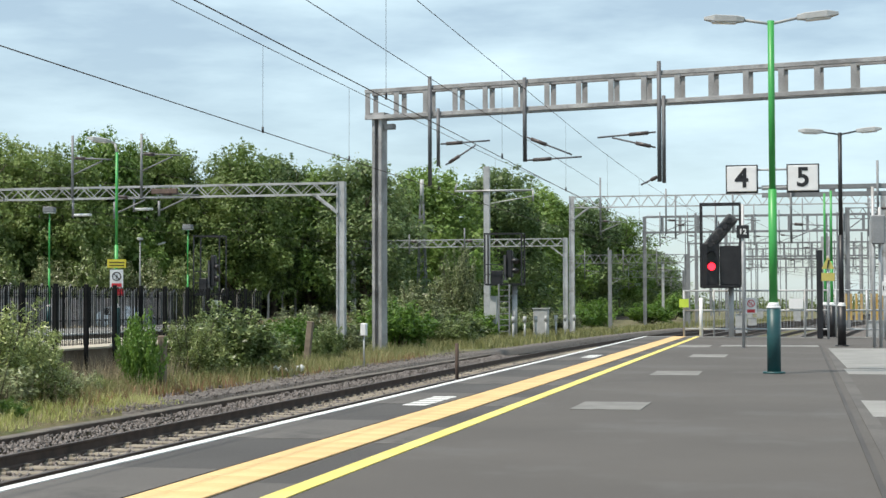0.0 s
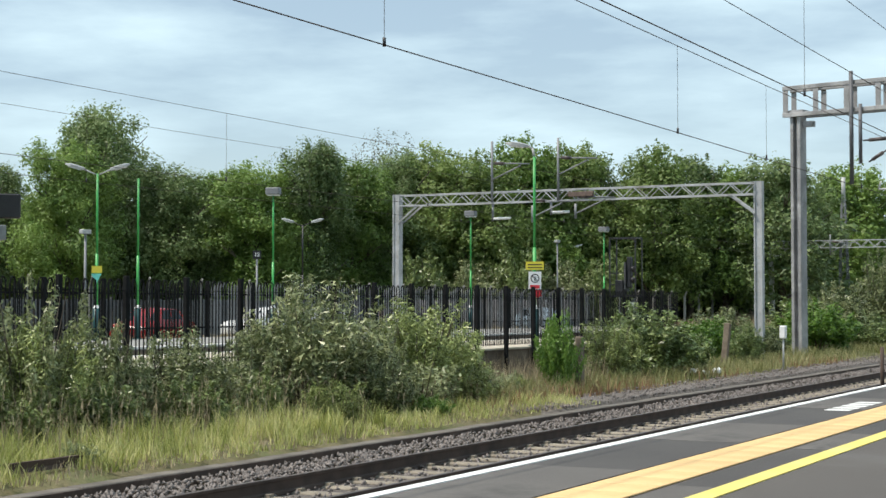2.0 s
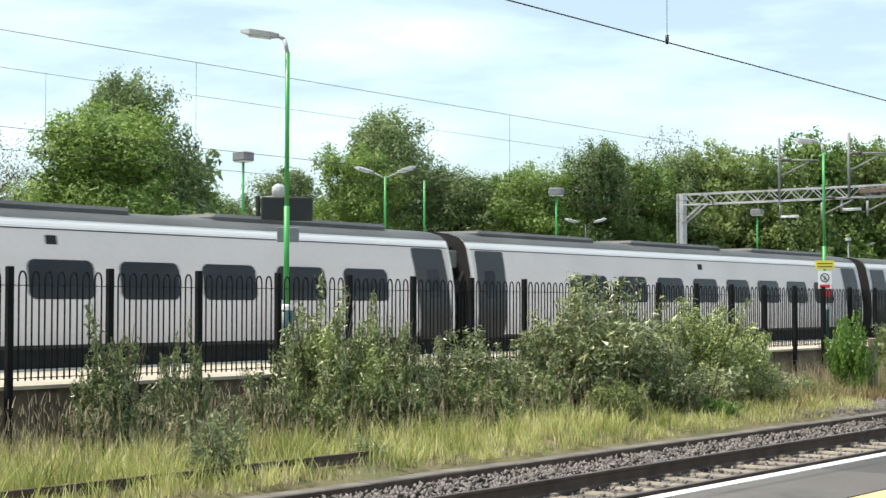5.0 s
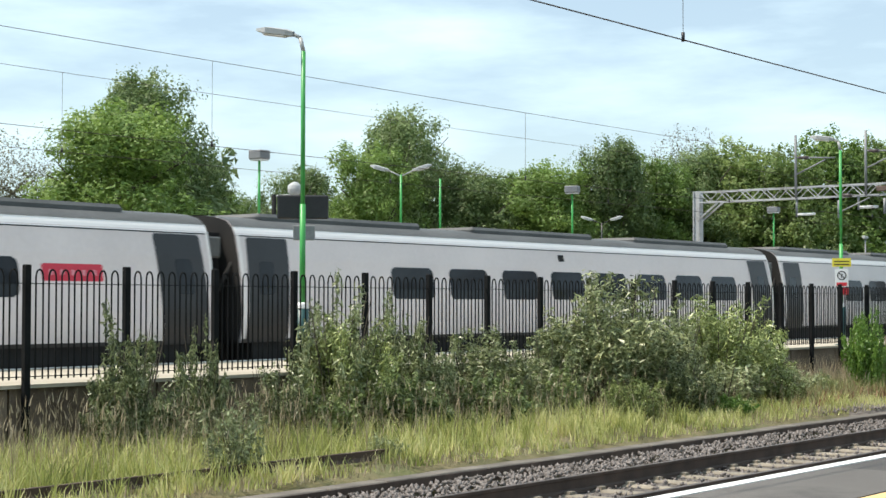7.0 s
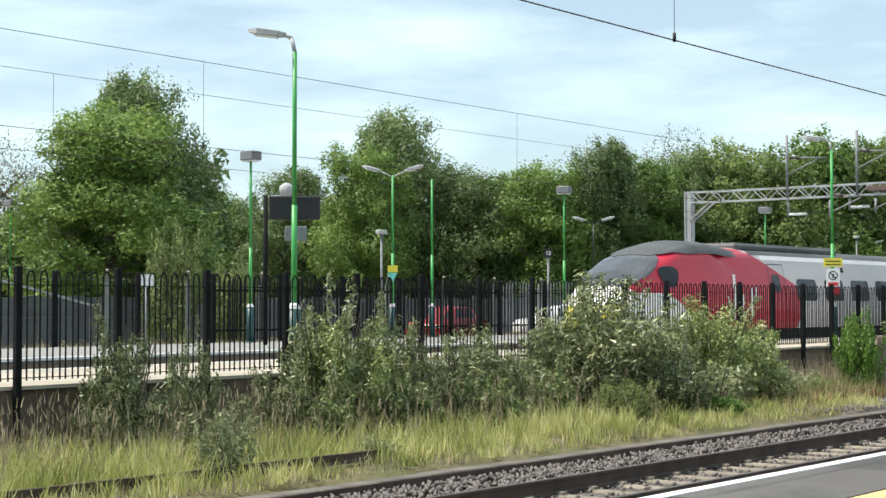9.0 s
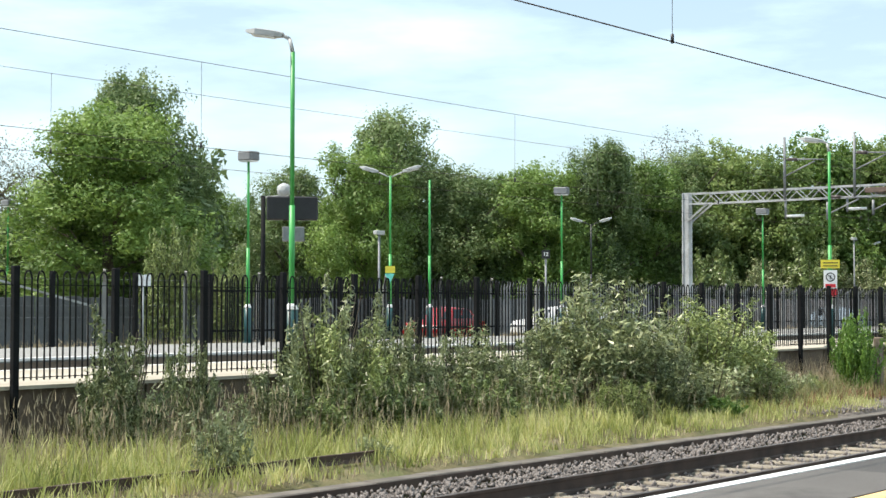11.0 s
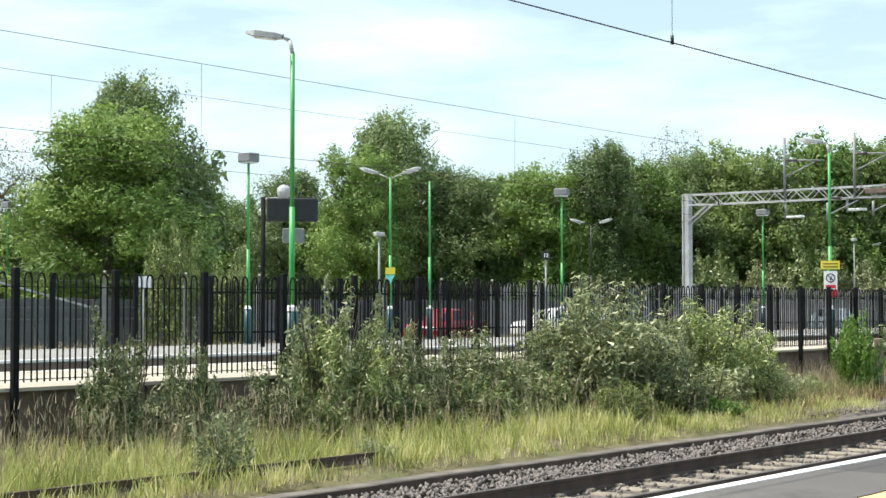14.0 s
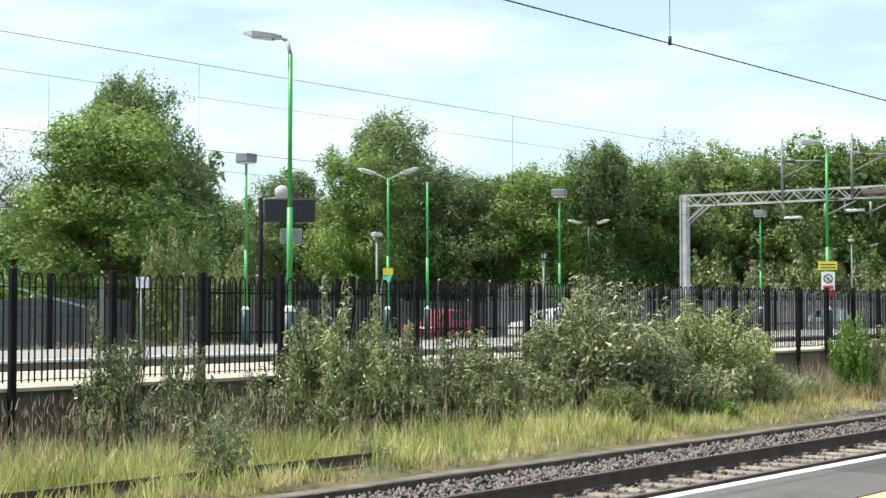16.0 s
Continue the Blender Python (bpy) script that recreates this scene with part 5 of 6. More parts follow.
# ---- planting ----
def crown_lumps(rng, h, w, base, n):
    out = []
    phase = rng.uniform(0, 6.28)
    for k in range(n):
        z = base + (h - base) * rng.uniform(0.05, 0.93) if k else h * 0.9
        f = (z - base) / (h - base)
        reach = w / 2 * (1.0 - 0.62 * max(0, f - 0.3) ** 1.6 / 0.56) * (0.8 + 0.2 * min(1, f / 0.2))
        a = rng.uniform(0, 6.28)
        reach *= 0.92 + 0.22 * math.sin(2 * a + 3.1 * f + phase) + 0.14 * math.sin(5 * a + 7.0 * f)
        r = reach * math.sqrt(rng.uniform(0.1, 1)) * 0.85
        s = w * rng.uniform(0.045, 0.16)
        out.append((r * math.cos(a), r * math.sin(a), min(z, h - s * 0.7), s * rng.uniform(0.8, 1.5), s * rng.uniform(0.8, 1.5), s * rng.uniform(0.6, 1.1)))
    # loose sprays that break the outline
    for x, y, z, s, _, _ in out[:]:
        for _ in range(4):
            a, e = rng.uniform(0, 6.28), rng.uniform(-0.3, 1.4)
            q = w * rng.uniform(0.02, 0.06)
            k = s * 0.9 + q * rng.uniform(0.0, 0.6)
            out.append((x + k * math.cos(a) * math.cos(e), y + k * math.sin(a) * math.cos(e), z + k * math.sin(e), q, q, q * rng.uniform(0.8, 1.9)))
    return out


def trunk_bm(rng, h, w, base):
    bm = bmesh.new()
    tube(bm, (0, 0, -0.3), (0.1, 0, base), 0.03 * h, 0.022 * h, n=8)
    tube(bm, (0.1, 0, base), (0, 0.15, h * 0.82), 0.022 * h, 0.005 * h, n=7)
    for k in range(9):
        z = base + (h * 0.75 - base) * k / 9
        a = k * 2.4
        p = Vector((0.08, 0.05, z))
        q = p + Vector((math.cos(a) * w * 0.33, math.sin(a) * w * 0.33, h * 0.14))
        tube(bm, p, q, 0.009 * h, 0.003 * h, n=5)
        tube(bm, p.lerp(q, 0.5), q + Vector((0.3, -0.3, h * 0.06)), 0.005 * h, 0.002 * h, n=4)
    return bm


KINDS = []


def make_tree_kinds():
    for k, (mat, n, leaf, seed, lumps) in enumerate(((LEAF_A, 56000, 0.142, 1, 95), (LEAF_B, 50000, 0.135, 2, 85), (LEAF_C, 9000, 0.12, 3, 70), (LEAF_A, 56000, 0.142, 5, 100), (LEAF_B, 9000, 0.4, 6, 70), (LEAF_OLIVE, 34000, 0.185, 7, 85), (LEAF_A, 24000, 0.215, 8, 90), (LEAF_B, 24000, 0.21, 9, 85))):
        rng = np.random.default_rng(seed)
        c, d = clumps(rng, crown_lumps(rng, 12.0, 8.0, 1.6 if k != 2 else 3.5, lumps), n)
        KINDS.append((small_leaves("crown", rng, c, d, leaf, mat), mesh_of("trunk", trunk_bm(rng, 12.0, 8.0, 2.0), BARK)))


def tree(x, y, z0, h, w, k, rz, label):
    t = thing("tree", x, y, z0, label, "tree", "trees beside the line", rz)
    t.scale = (w / 7.8, w / 7.8, h / 12.55)
    share("trunk", KINDS[k][1], t)
    share("crown", KINDS[k][0], t)


def make_trees():
    make_tree_kinds()
    near = ((-72.0, 50.5, 6.2, 6.5, 1), (-68.5, 53.5, 5.2, 5.0, 0), (-56.3, 48.2, 12.6, 5.7, 1), (-50.9, 41.9, 9.8, 6.9, 0), (-98.3, 68.9, 14.5, 7.5, 2), (-92.5, 68.4, 12.2, 6, 2), (-76.3, 72.2, 9.0, 6, 0),
            (-69.9, 71.6, 10.3, 5.5, 1), (-60.8, 69.0, 10.9, 5.6, 0), (-62.6, 74.2, 14.0, 7.0, 1), (-58.3, 76.2, 10.1, 6, 1), (-58.1, 80.1, 9.9, 6, 0),
            (-53.9, 78.2, 10.2, 6, 0), (-52.4, 81.6, 11.8, 5.6, 1), (-51.8, 85.6, 11.0, 6, 0), (-50.9, 89.5, 11.9, 6.2, 1), (-53.4, 93.0, 13.4, 5.0, 2), (-48.7, 91.9, 12.4, 6.2, 5))
    far = ((-45.0, 91.5, 11.6, 6, 5), (-44.1, 96.4, 12.9, 6.4, 0), (-42.1, 99.5, 12.8, 6, 5), (-37.0, 101.5, 12.6, 6.5, 5), (-35.9, 106.1, 12.3, 6, 1),
           (-33.6, 106.9, 11.2, 6, 0), (-29.8, 108.0, 12.0, 7, 1), (-29.3, 127.6, 13.0, 8, 0), (-29.0, 157.8, 15.7, 9, 1), (-29.0, 187.6, 15.9, 9, 0),
           (-29.0, 226, 16.7, 11, 1), (-29.0, 273, 16.6, 12, 0), (-29.0, 322, 13.4, 12, 1), (-29.0, 382, 10.5, 11, 0), (-42.1, 101.6, 12.7, 6.5, 1))
    for i, (x, y, top, w, k) in enumerate(near + far):
        lab = ("full green broadleaf tree in fresh leaf", "grey-green broadleaf tree with an uneven crown", "thinly leaved pale tree against the sky", "", "", "olive green tree with pale new leaves")[k]
        form = 3 if (k == 0 and i % 2) else k
        if i >= len(near) and k < 2:
            form = 6 + k
        tree(x, y, -0.6, top + 0.6, w * 1.28, form, i * 47.0, lab)
        if k != 2 and x > -75:
            f = 1.07
            tree(x * f - 1.0, y * f + 2.0, -0.6, (top + 0.6) * (0.84 + 0.1 * math.sin(i * 1.9)), w * 1.45, 4, i * 71.0, "shaded green tree in the second row")


def make_woods():
    """The unbroken undergrowth under and behind the trees: a leafy bank that follows the tree line."""
    rng = np.random.default_rng(21)
    line = np.array([(-118, 62), (-95, 74), (-72, 79), (-58, 83), (-50, 93), (-42, 103), (-35, 112), (-31, 128), (-31, 155), (-31, 200), (-31, 260), (-31, 340), (-31, 450)], float)
    seg = np.linalg.norm(np.diff(line, axis=0), axis=1)
    cum = np.concatenate([[0], np.cumsum(seg)])
    n = 52000
    s = cum[-1] * rng.uniform(0, 1, n) ** 1.25
    x, y = np.interp(s, cum, line[:, 0]), np.interp(s, cum, line[:, 1])
    top = 8.2 + 1.1 * np.sin(s * 0.31) + 0.9 * np.sin(s * 0.83 + 1) + 0.6 * np.sin(s * 2.1) - np.where(s < 45, 1.2, 0)
    z = -0.8 + (top + 0.8) * rng.uniform(0, 1, n) ** 0.8
    bulge = 2.6 * np.sqrt(np.clip(1 - ((z + 0.8) / (top + 0.8)) ** 2, 0, 1)) + 1.3 * np.sin(s * 0.9 + z * 0.8) + rng.normal(0, 0.35, n)
    c = np.stack([x + bulge * 0.75, y - bulge * 0.6, z], 1)
    d = np.tile(np.array([0.6, -0.5, 0.5]), (n, 1))
    tagged(new("woodland", leaves("woodland", rng, c, d, 0.42, 0.28, LEAF_WOODS)), "dense dark green woodland undergrowth behind the car park", "woodland", "", "stuff")
    # dark sheet added behind the leaves: closes off the sky, shade in its colour
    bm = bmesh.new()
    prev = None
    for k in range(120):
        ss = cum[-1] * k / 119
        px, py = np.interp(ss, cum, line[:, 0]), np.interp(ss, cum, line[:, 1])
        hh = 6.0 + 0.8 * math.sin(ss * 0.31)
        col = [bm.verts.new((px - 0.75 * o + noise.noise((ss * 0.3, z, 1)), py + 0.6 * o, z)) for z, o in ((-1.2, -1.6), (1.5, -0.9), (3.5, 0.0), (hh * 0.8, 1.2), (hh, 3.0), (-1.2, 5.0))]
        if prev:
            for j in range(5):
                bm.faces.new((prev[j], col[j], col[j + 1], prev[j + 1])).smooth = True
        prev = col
    solid("thicket_backing", bm, WOOD_BACKING, "dark shade-coloured backing sheet inside the woodland leaves", "woodland", "stuff")


def bush_mesh(name, seed, n, leaf, mat, spiky, dense=0.4, m=56):
    """A shrub one metre high and one metre across: leafy lumps below, upright sprays of narrow leaves above."""
    rng = np.random.default_rng(seed)
    lumps = []
    for k in range(24):
        a, r = rng.uniform(0, 6.28), math.sqrt(rng.uniform(0, 1)) * 0.36
        z = rng.uniform(0.1, 0.78) * (1 - 0.6 * (r / 0.36) ** 2 * 0.7)
        q = rng.uniform(0.09, 0.16)
        lumps.append((r * math.cos(a), r * math.sin(a), max(z, q * 0.8), q, q, q))
    c, d = clumps(rng, lumps, int(n * dense))
    cs, ds = [c], [d]
    for k in range(m):
        a, r = rng.uniform(0, 6.28), math.sqrt(rng.uniform(0, 1)) * 0.38
        hgt = (1.0 - 0.45 * (r / 0.38) ** 2) * rng.uniform(0.6, 1.04)
        tip = np.array([math.cos(a) * (r + 0.12) + rng.normal(0, 0.07), math.sin(a) * (r + 0.12) + rng.normal(0, 0.07), hgt])
        root = np.array([math.cos(a) * r * 0.6, math.sin(a) * r * 0.6, 0.05])
        q = int(n * (1 - dense)) // m
        f = rng.uniform(0.3, 1, q) ** 0.7
        off = rng.normal(0, 1, (q, 3)) * (0.02 + 0.045 * (1 - f)[:, None])
        cs.append(root + (tip - root) * f[:, None] + off)
        d = off / (np.linalg.norm(off, axis=1)[:, None] + 1e-6)
        d[:, 2] += 0.4
        ds.append(d)
    c, d = np.concatenate(cs), np.concatenate(ds)
    c[:, 2] = np.maximum(c[:, 2], 0.02)
    return small_leaves(name, rng, c, d, leaf, mat, 0.7, spiky)


def make_bushes():
    kinds = [bush_mesh("foliage", 31, 13500, 0.045, LEAF_WILLOW, 0.42), bush_mesh("foliage", 32, 13500, 0.043, LEAF_WILLOW, 0.42),
             bush_mesh("foliage", 33, 10000, 0.05, LEAF_BRIGHT, 0.7), bush_mesh("foliage", 34, 10000, 0.048, LEAF_BUSH, 0.65), bush_mesh("foliage", 35, 13500, 0.041, LEAF_LIGHT, 0.42), bush_mesh("foliage", 36, 5200, 0.047, LEAF_WILLOW, 0.45, 0.12, 26), bush_mesh("foliage", 37, 1200, 0.085, LEAF_PALE, 0.42, 0.3, 22)]
    stem = bmesh.new()
    r = random.Random(8)
    for k in range(14):
        a = k * 2.4
        tube(stem, (0.05 * math.cos(a), 0.05 * math.sin(a), -0.03), (0.3 * math.cos(a), 0.3 * math.sin(a), r.uniform(0.55, 0.85)), 0.008, 0.003, n=4)
    stem = mesh_of("branch_frame", stem, BARK)
    rows = ((-16.0, 13.4, 2.15, 1.2, 5), (-15.9, 13.2, 1.35, 1.0, 0), (-16.0, 14.6, 1.95, 0.7, 5), (-15.8, 15.0, 0.95, 1.0, 1), (-15.8, 15.9, 1.5, 1.1, 5), (-16.1, 17.5, 2.65, 1.5, 5), (-16.0, 17.6, 2.1, 1.6, 4), (-16.1, 19.2, 2.35, 1.2, 5), (-16.0, 19.3, 1.5, 1.2, 0), (-15.9, 20.9, 1.75, 1.7, 1),
            (-15.7, 22.6, 1.7, 1.5, 0), (-15.3, 24.1, 2.75, 2.5, 0), (-15.2, 25.8, 1.95, 1.8, 1), (-15.3, 28.0, 2.45, 2.2, 4), (-15.6, 30.0, 1.8, 1.4, 4), (-14.6, 33.6, 2.0, 0.95, 2),
            (-13.4, 12.8, 1.0, 0.7, 5), (-13.45, 12.7, 0.55, 0.6, 0), (-13.3, 15.4, 0.45, 0.5, 1), (-14.3, 24.6, 1.3, 1.5, 0), (-14.5, 26.6, 1.15, 1.5, 1), (-14.2, 22.9, 0.9, 1.1, 4), (-14.5, 28.6, 0.95, 1.5, 4), (-13.6, 25.4, 0.45, 0.7, 2), (-15.2, 20.2, 1.0, 1.2, 3), (-15.3, 18.3, 1.0, 1.1, 3), (-15.9, 14.4, 0.8, 0.9, 0), (-15.6, 16.6, 0.9, 1.2, 3), (-15.2, 22.0, 1.0, 1.2, 3), (-14.9, 30.8, 0.8, 1.2, 0), (-15.0, 31.8, 0.6, 1.0, 4), (-15.5, 41.7, 2.2, 2.8, 3), (-15.4, 38.8, 1.9, 1.8, 4), (-15.3, 44.8, 1.3, 1.6, 3))
    rows2 = ((-15.4, 51.5, 1.55, 1.2, 3), (-41.2, 36.7, 5.0, 2.0, 4), (-39.6, 37.9, 3.6, 1.8, 4), (-45.6, 84.0, 5.2, 3.4, 3), (-43.2, 86.2, 4.6, 3.6, 0), (-41.2, 88.4, 5.8, 3.6, 3), (-38.8, 90.4, 4.6, 3.4, 0), (-36.6, 92.0, 5.2, 3.2, 3), (-19.4, 92.0, 5.7, 2.9, 0), (-18.0, 74.5, 3.4, 2.8, 0), (-17.0, 67.2, 2.4, 3.2, 2), (-17.0, 77.8, 1.9, 4.0, 3), (-17.5, 87.7, 1.6, 3.0, 2), (-17.0, 110.0, 1.9, 3.6, 0),
             (-16.5, 136.0, 2.6, 4.0, 2), (-15.5, 110.9, 1.4, 2.4, 0), (-14.0, 198.5, 3.6, 5.0, 2), (-28.5, 135, 7.6, 7.0, 2), (-18.5, 63.0, 1.6, 2.2, 3), (-16.8, 58.5, 1.3, 1.8, 0), (-18.6, 50.5, 1.5, 2.2, 0), (-18.0, 55.0, 1.7, 2.4, 2), (-19.5, 61, 2.1, 2.8, 0), (-18.4, 70.5, 2.6, 3.2, 3), (-19.2, 82, 2.4, 3.4, 0), (-18.0, 92, 2.0, 3.0, 2), (-16.4, 103, 1.7, 2.6, 0), (-19.5, 101, 2.6, 3.6, 3), (-15.8, 74.5, 1.4, 2.2, 3), (-13.5, 160, 2.4, 4.5, 2), (-17.5, 96, 1.6, 3.0, 3), (-16.5, 122, 1.8, 3.2, 2))
    for i, (x, y, h, w, k) in enumerate(rows + rows2):
        lab = "pale-leaved young bush behind the far fence" if -42 < x < -36 and y < 40 else ("grey-green willow shrub growing beside the platform wall", "grey-green willow shrub growing beside the platform wall", "fresh green bush in the lineside weeds", "dark green bush in the lineside grass", "pale green willow shrub beside the platform wall", "wispy upright willow shoots beside the platform wall")[k]
        form = 6 if h < 1.2 and k in (0, 1, 5) else k
        t = thing("bush", x, y, -1.0 if x > -30 else -0.5, lab, "bush", "lineside bushes", i * 53.0)
        t.scale = (w * 1.12, w * 1.12, h)
        share("foliage", kinds[form], t)
        share("branch_frame", stem, t)


def make_grass():
    def blades(name, rng, x, y, h, w, mat, label, z=-0.99, bend=0.35):
        n = len(x)
        a = rng.uniform(0, 6.28, n)
        lean = rng.normal(0, bend, (n, 2)) * h[:, None]
        side = np.stack([np.cos(a), np.sin(a)], 1) * w[:, None]
        z0 = z + np.zeros(n)
        v = np.zeros((n, 5, 3))
        for k, (f, s, b) in enumerate(((0, -1, 0), (0, 1, 0), (0.55, -0.7, 0.35), (0.55, 0.7, 0.35), (1, 0, 1))):
            v[:, k, 0] = x + s * side[:, 0] + b * lean[:, 0]
            v[:, k, 1] = y + s * side[:, 1] + b * lean[:, 1]
            v[:, k, 2] = z0 + f * h
        tri = np.array([(0, 1, 3), (0, 3, 2), (2, 3, 4)])
        me = quads(name, v.reshape(-1, 3), (tri[None] + 5 * np.arange(n)[:, None, None]).reshape(-1, 3), mat)
        tagged(new(name, me), label, "grass", "", "stuff")
    rng = np.random.default_rng(41)
    # tufts: blades that fan out from shared roots
    tx, ty, tall = rng.uniform(-16.5, -12.5, 1500), 8 + 23 * rng.uniform(0, 1, 1500) ** 1.15, rng.uniform(0.16, 0.55, 1500)
    tall *= np.where(ty > 23, 0.62, 1.0)
    pick = rng.integers(0, 1500, 36000)
    x, y = tx[pick] + rng.normal(0, 0.075, 36000), ty[pick] + rng.normal(0, 0.075, 36000)
    h = tall[pick] * rng.uniform(0.45, 1.15, 36000) * np.clip((-12.1 - x) / 1.2, 0.3, 1)
    blades("grass", rng, x, y, h, rng.uniform(0.005, 0.011, 36000), GRASS_MAT, "long yellow-green rough grass in tufts beside the track", bend=0.32)
    n = 9000
    y = 8 + 22 * rng.uniform(0, 1, n) ** 1.15
    x = rng.uniform(-16.6, -12.35, n)
    blades("grass", rng, x, y, rng.uniform(0.06, 0.2, n), np.full(n, 0.007), STRAW_MAT, "short dry grass between the tufts")
    n = 26000
    y = 29 + 90 * rng.uniform(0, 1, n) ** 1.5
    x = rng.uniform(-16.6, -13.6, n) - np.where(y > 60, rng.uniform(0, 4, n), 0)
    blades("grass", rng, x, y, 0.15 + 0.4 * rng.uniform(0, 1, n) ** 1.5, np.full(n, 0.011), ROUGH_MAT, "rough green grass along the lineside")
    n = 2400
    y = 9 + 22 * rng.uniform(0, 1, n) ** 1.3
    y += 0.55 * np.sin(y * 4.3)
    x = -13.3 - 3.2 * rng.uniform(0, 1, n) ** 0.8
    h = rng.uniform(0.35, 1.0, n) * np.where(y > 24, 0.75, 1.0)
    blades("seed_stems", rng, x, y, h, np.full(n, 0.0036), STRAW_MAT, "tall dry grass stems gone to seed", bend=0.12)
    blades("seed_heads", rng, x + rng.normal(0, 0.03, n), y, rng.uniform(0.08, 0.17, n), np.full(n, 0.0062), STRAW_MAT, "feathery pale grass seed heads", z=h * 0.92 - 0.99, bend=0.3)
    n = 1700
    x, y = rng.uniform(-16.6, -15.0, n), rng.uniform(29.5, 38.0, n)
    blades("seed_stems", rng, x, y, rng.uniform(0.4, 1.0, n), np.full(n, 0.0055), STRAW_MAT, "dry brown stems against the platform wall", bend=0.15)
    n = 2300
    y = rng.choice((35.5, 37.2, 43.0, 52.0, 55.5, 33.0, 30.5, 28.5, 31.6, 29.6), n) + rng.normal(0, 1.2, n)
    x = rng.uniform(-15.2, -13.3, n)
    blades("weeds", rng, x, y, rng.uniform(0.08, 0.42, n), np.full(n, 0.012), RUSSET_MAT, "russet dried weeds at the edge of the ballast")
    n = 9000
    y = 70 + 150 * rng.uniform(0, 1, n) ** 1.3
    x = rng.uniform(-17.2, -12.9, n) + np.array([veer(v) for v in y])
    blades("grass", rng, x, y, rng.uniform(0.15, 0.5, n), np.full(n, 0.025), ROUGH_MAT, "rank green grass beside the far track", z=-1.0)
    n = 9000
    u, v = rng.uniform(0, 1, n), rng.uniform(0, 1, n)
    blades("grass", rng, -34.5 + 9.3 * u, 84 + 28 * v, rng.uniform(0.2, 0.6, n), np.full(n, 0.03), STRAW_MAT, "pale dry grass on the bank", z=-1.0 + 1.3 * v)
    bm = bmesh.new()
    g = [[bm.verts.new((-34.5 + 9.3 * i / 6, 84 + 28 * j / 8, -1.05 + 1.3 * j / 8 + (0.15 * noise.noise((i, j, 2)) if j else -0.3))) for j in range(9)] for i in range(7)]
    for i in range(6):
        for j in range(8):
            bm.faces.new((g[i][j], g[i + 1][j], g[i + 1][j + 1], g[i][j + 1])).smooth = True
    solid("grass_bank", bm, BANK, "pale dry grass bank below the trees", "bank", "structure")
    n = 16000
    x, y = rng.uniform(-33, -17.2, n), 49 + 75 * rng.uniform(0, 1, n)
    ok = (x < -25.0) & (y > 77) | (x > -21.0)
    x, y = x[ok], y[ok]
    blades("grass", rng, x, y, rng.uniform(0.3, 0.9, len(x)), np.full(len(x), 0.02), GRASS_MAT, "pale long grass around the gantry feet", z=-1.1)
    n = 9000
    x, y = rng.uniform(-2.2, 1.6, n), 52 + 14 * rng.uniform(0, 1, n)
    blades("grass", rng, x, y, rng.uniform(0.15, 0.4, n), np.full(n, 0.012), LEAF_BRIGHT, "green weeds beyond the platform end", z=-1.1)
    n = 7000
    x, y = rng.uniform(-39, -33.5, n), 20 + 60 * rng.uniform(0, 1, n)
    blades("grass", rng, x, y, rng.uniform(0.2, 0.6, n), np.full(n, 0.02), STRAW_MAT, "dry grass strip behind the palisade fence", z=-0.5)


# ---- the train ----
CAR, END_CAR = 22.8, 23.9
SIDE = [(1.30, 0.33), (1.36, 0.62), (1.37, 0.95), (1.33, 1.45), (1.25, 1.95), (1.14, 2.42), (1.06, 2.56), (0.9, 2.68), (0.6, 2.76), (0.25, 2.80)]


def side_x(z):
    return float(np.interp(z, [p[1] for p in SIDE], [p[0] for p in SIDE]))


def shell(y0, y1):
    pts = [(x, z) for x, z in SIDE] + [(-x, z) for x, z in reversed(SIDE)]
    return profile_run(bmesh.new(), pts, y0, y1)


def band(y0, y1, z0, z1, proud, sides=(1, -1), n=4):
    """A sheet laid on the car's sides between two heights."""
    bm = bmesh.new()
    n = max(n, int((z1 - z0) / 0.12))
    for s in sides:
        zs = [z0 + (z1 - z0) * k / n for k in range(n + 1)]
        a = [bm.verts.new((s * (side_x(z) + proud), y0, z)) for z in zs]
        b = [bm.verts.new((s * (side_x(z) + proud), y1, z)) for z in zs]
        for k in range(n):
            bm.faces.new((a[k], b[k], b[k + 1], a[k + 1]))
    return bm


def pane(y0, y1, z0, z1, proud=0.006, cut=0.12, slant=0.0, s=1):
    """A window or door leaf with cut corners that follows one side; slant moves its top along the car."""
    bm = bmesh.new()
    inner = [(z, 0.0) for z in np.arange(z0 + cut + 0.12, z1 - cut - 0.06, 0.12)]
    rows = [(z0, cut), (z0 + cut * 0.4, cut * 0.3), (z0 + cut, 0.0)] + inner + [(z1 - cut, 0.0), (z1 - cut * 0.4, cut * 0.3), (z1, cut)]
    a = [bm.verts.new((s * (side_x(z) + proud), y0 + i + slant * (z - z0), z)) for z, i in rows]
    b = [bm.verts.new((s * (side_x(z) + proud), y1 - i + slant * (z - z0), z)) for z, i in rows]
    for k in range(len(rows) - 1):
        bm.faces.new((a[k], b[k], b[k + 1], a[k + 1]))
    return bm


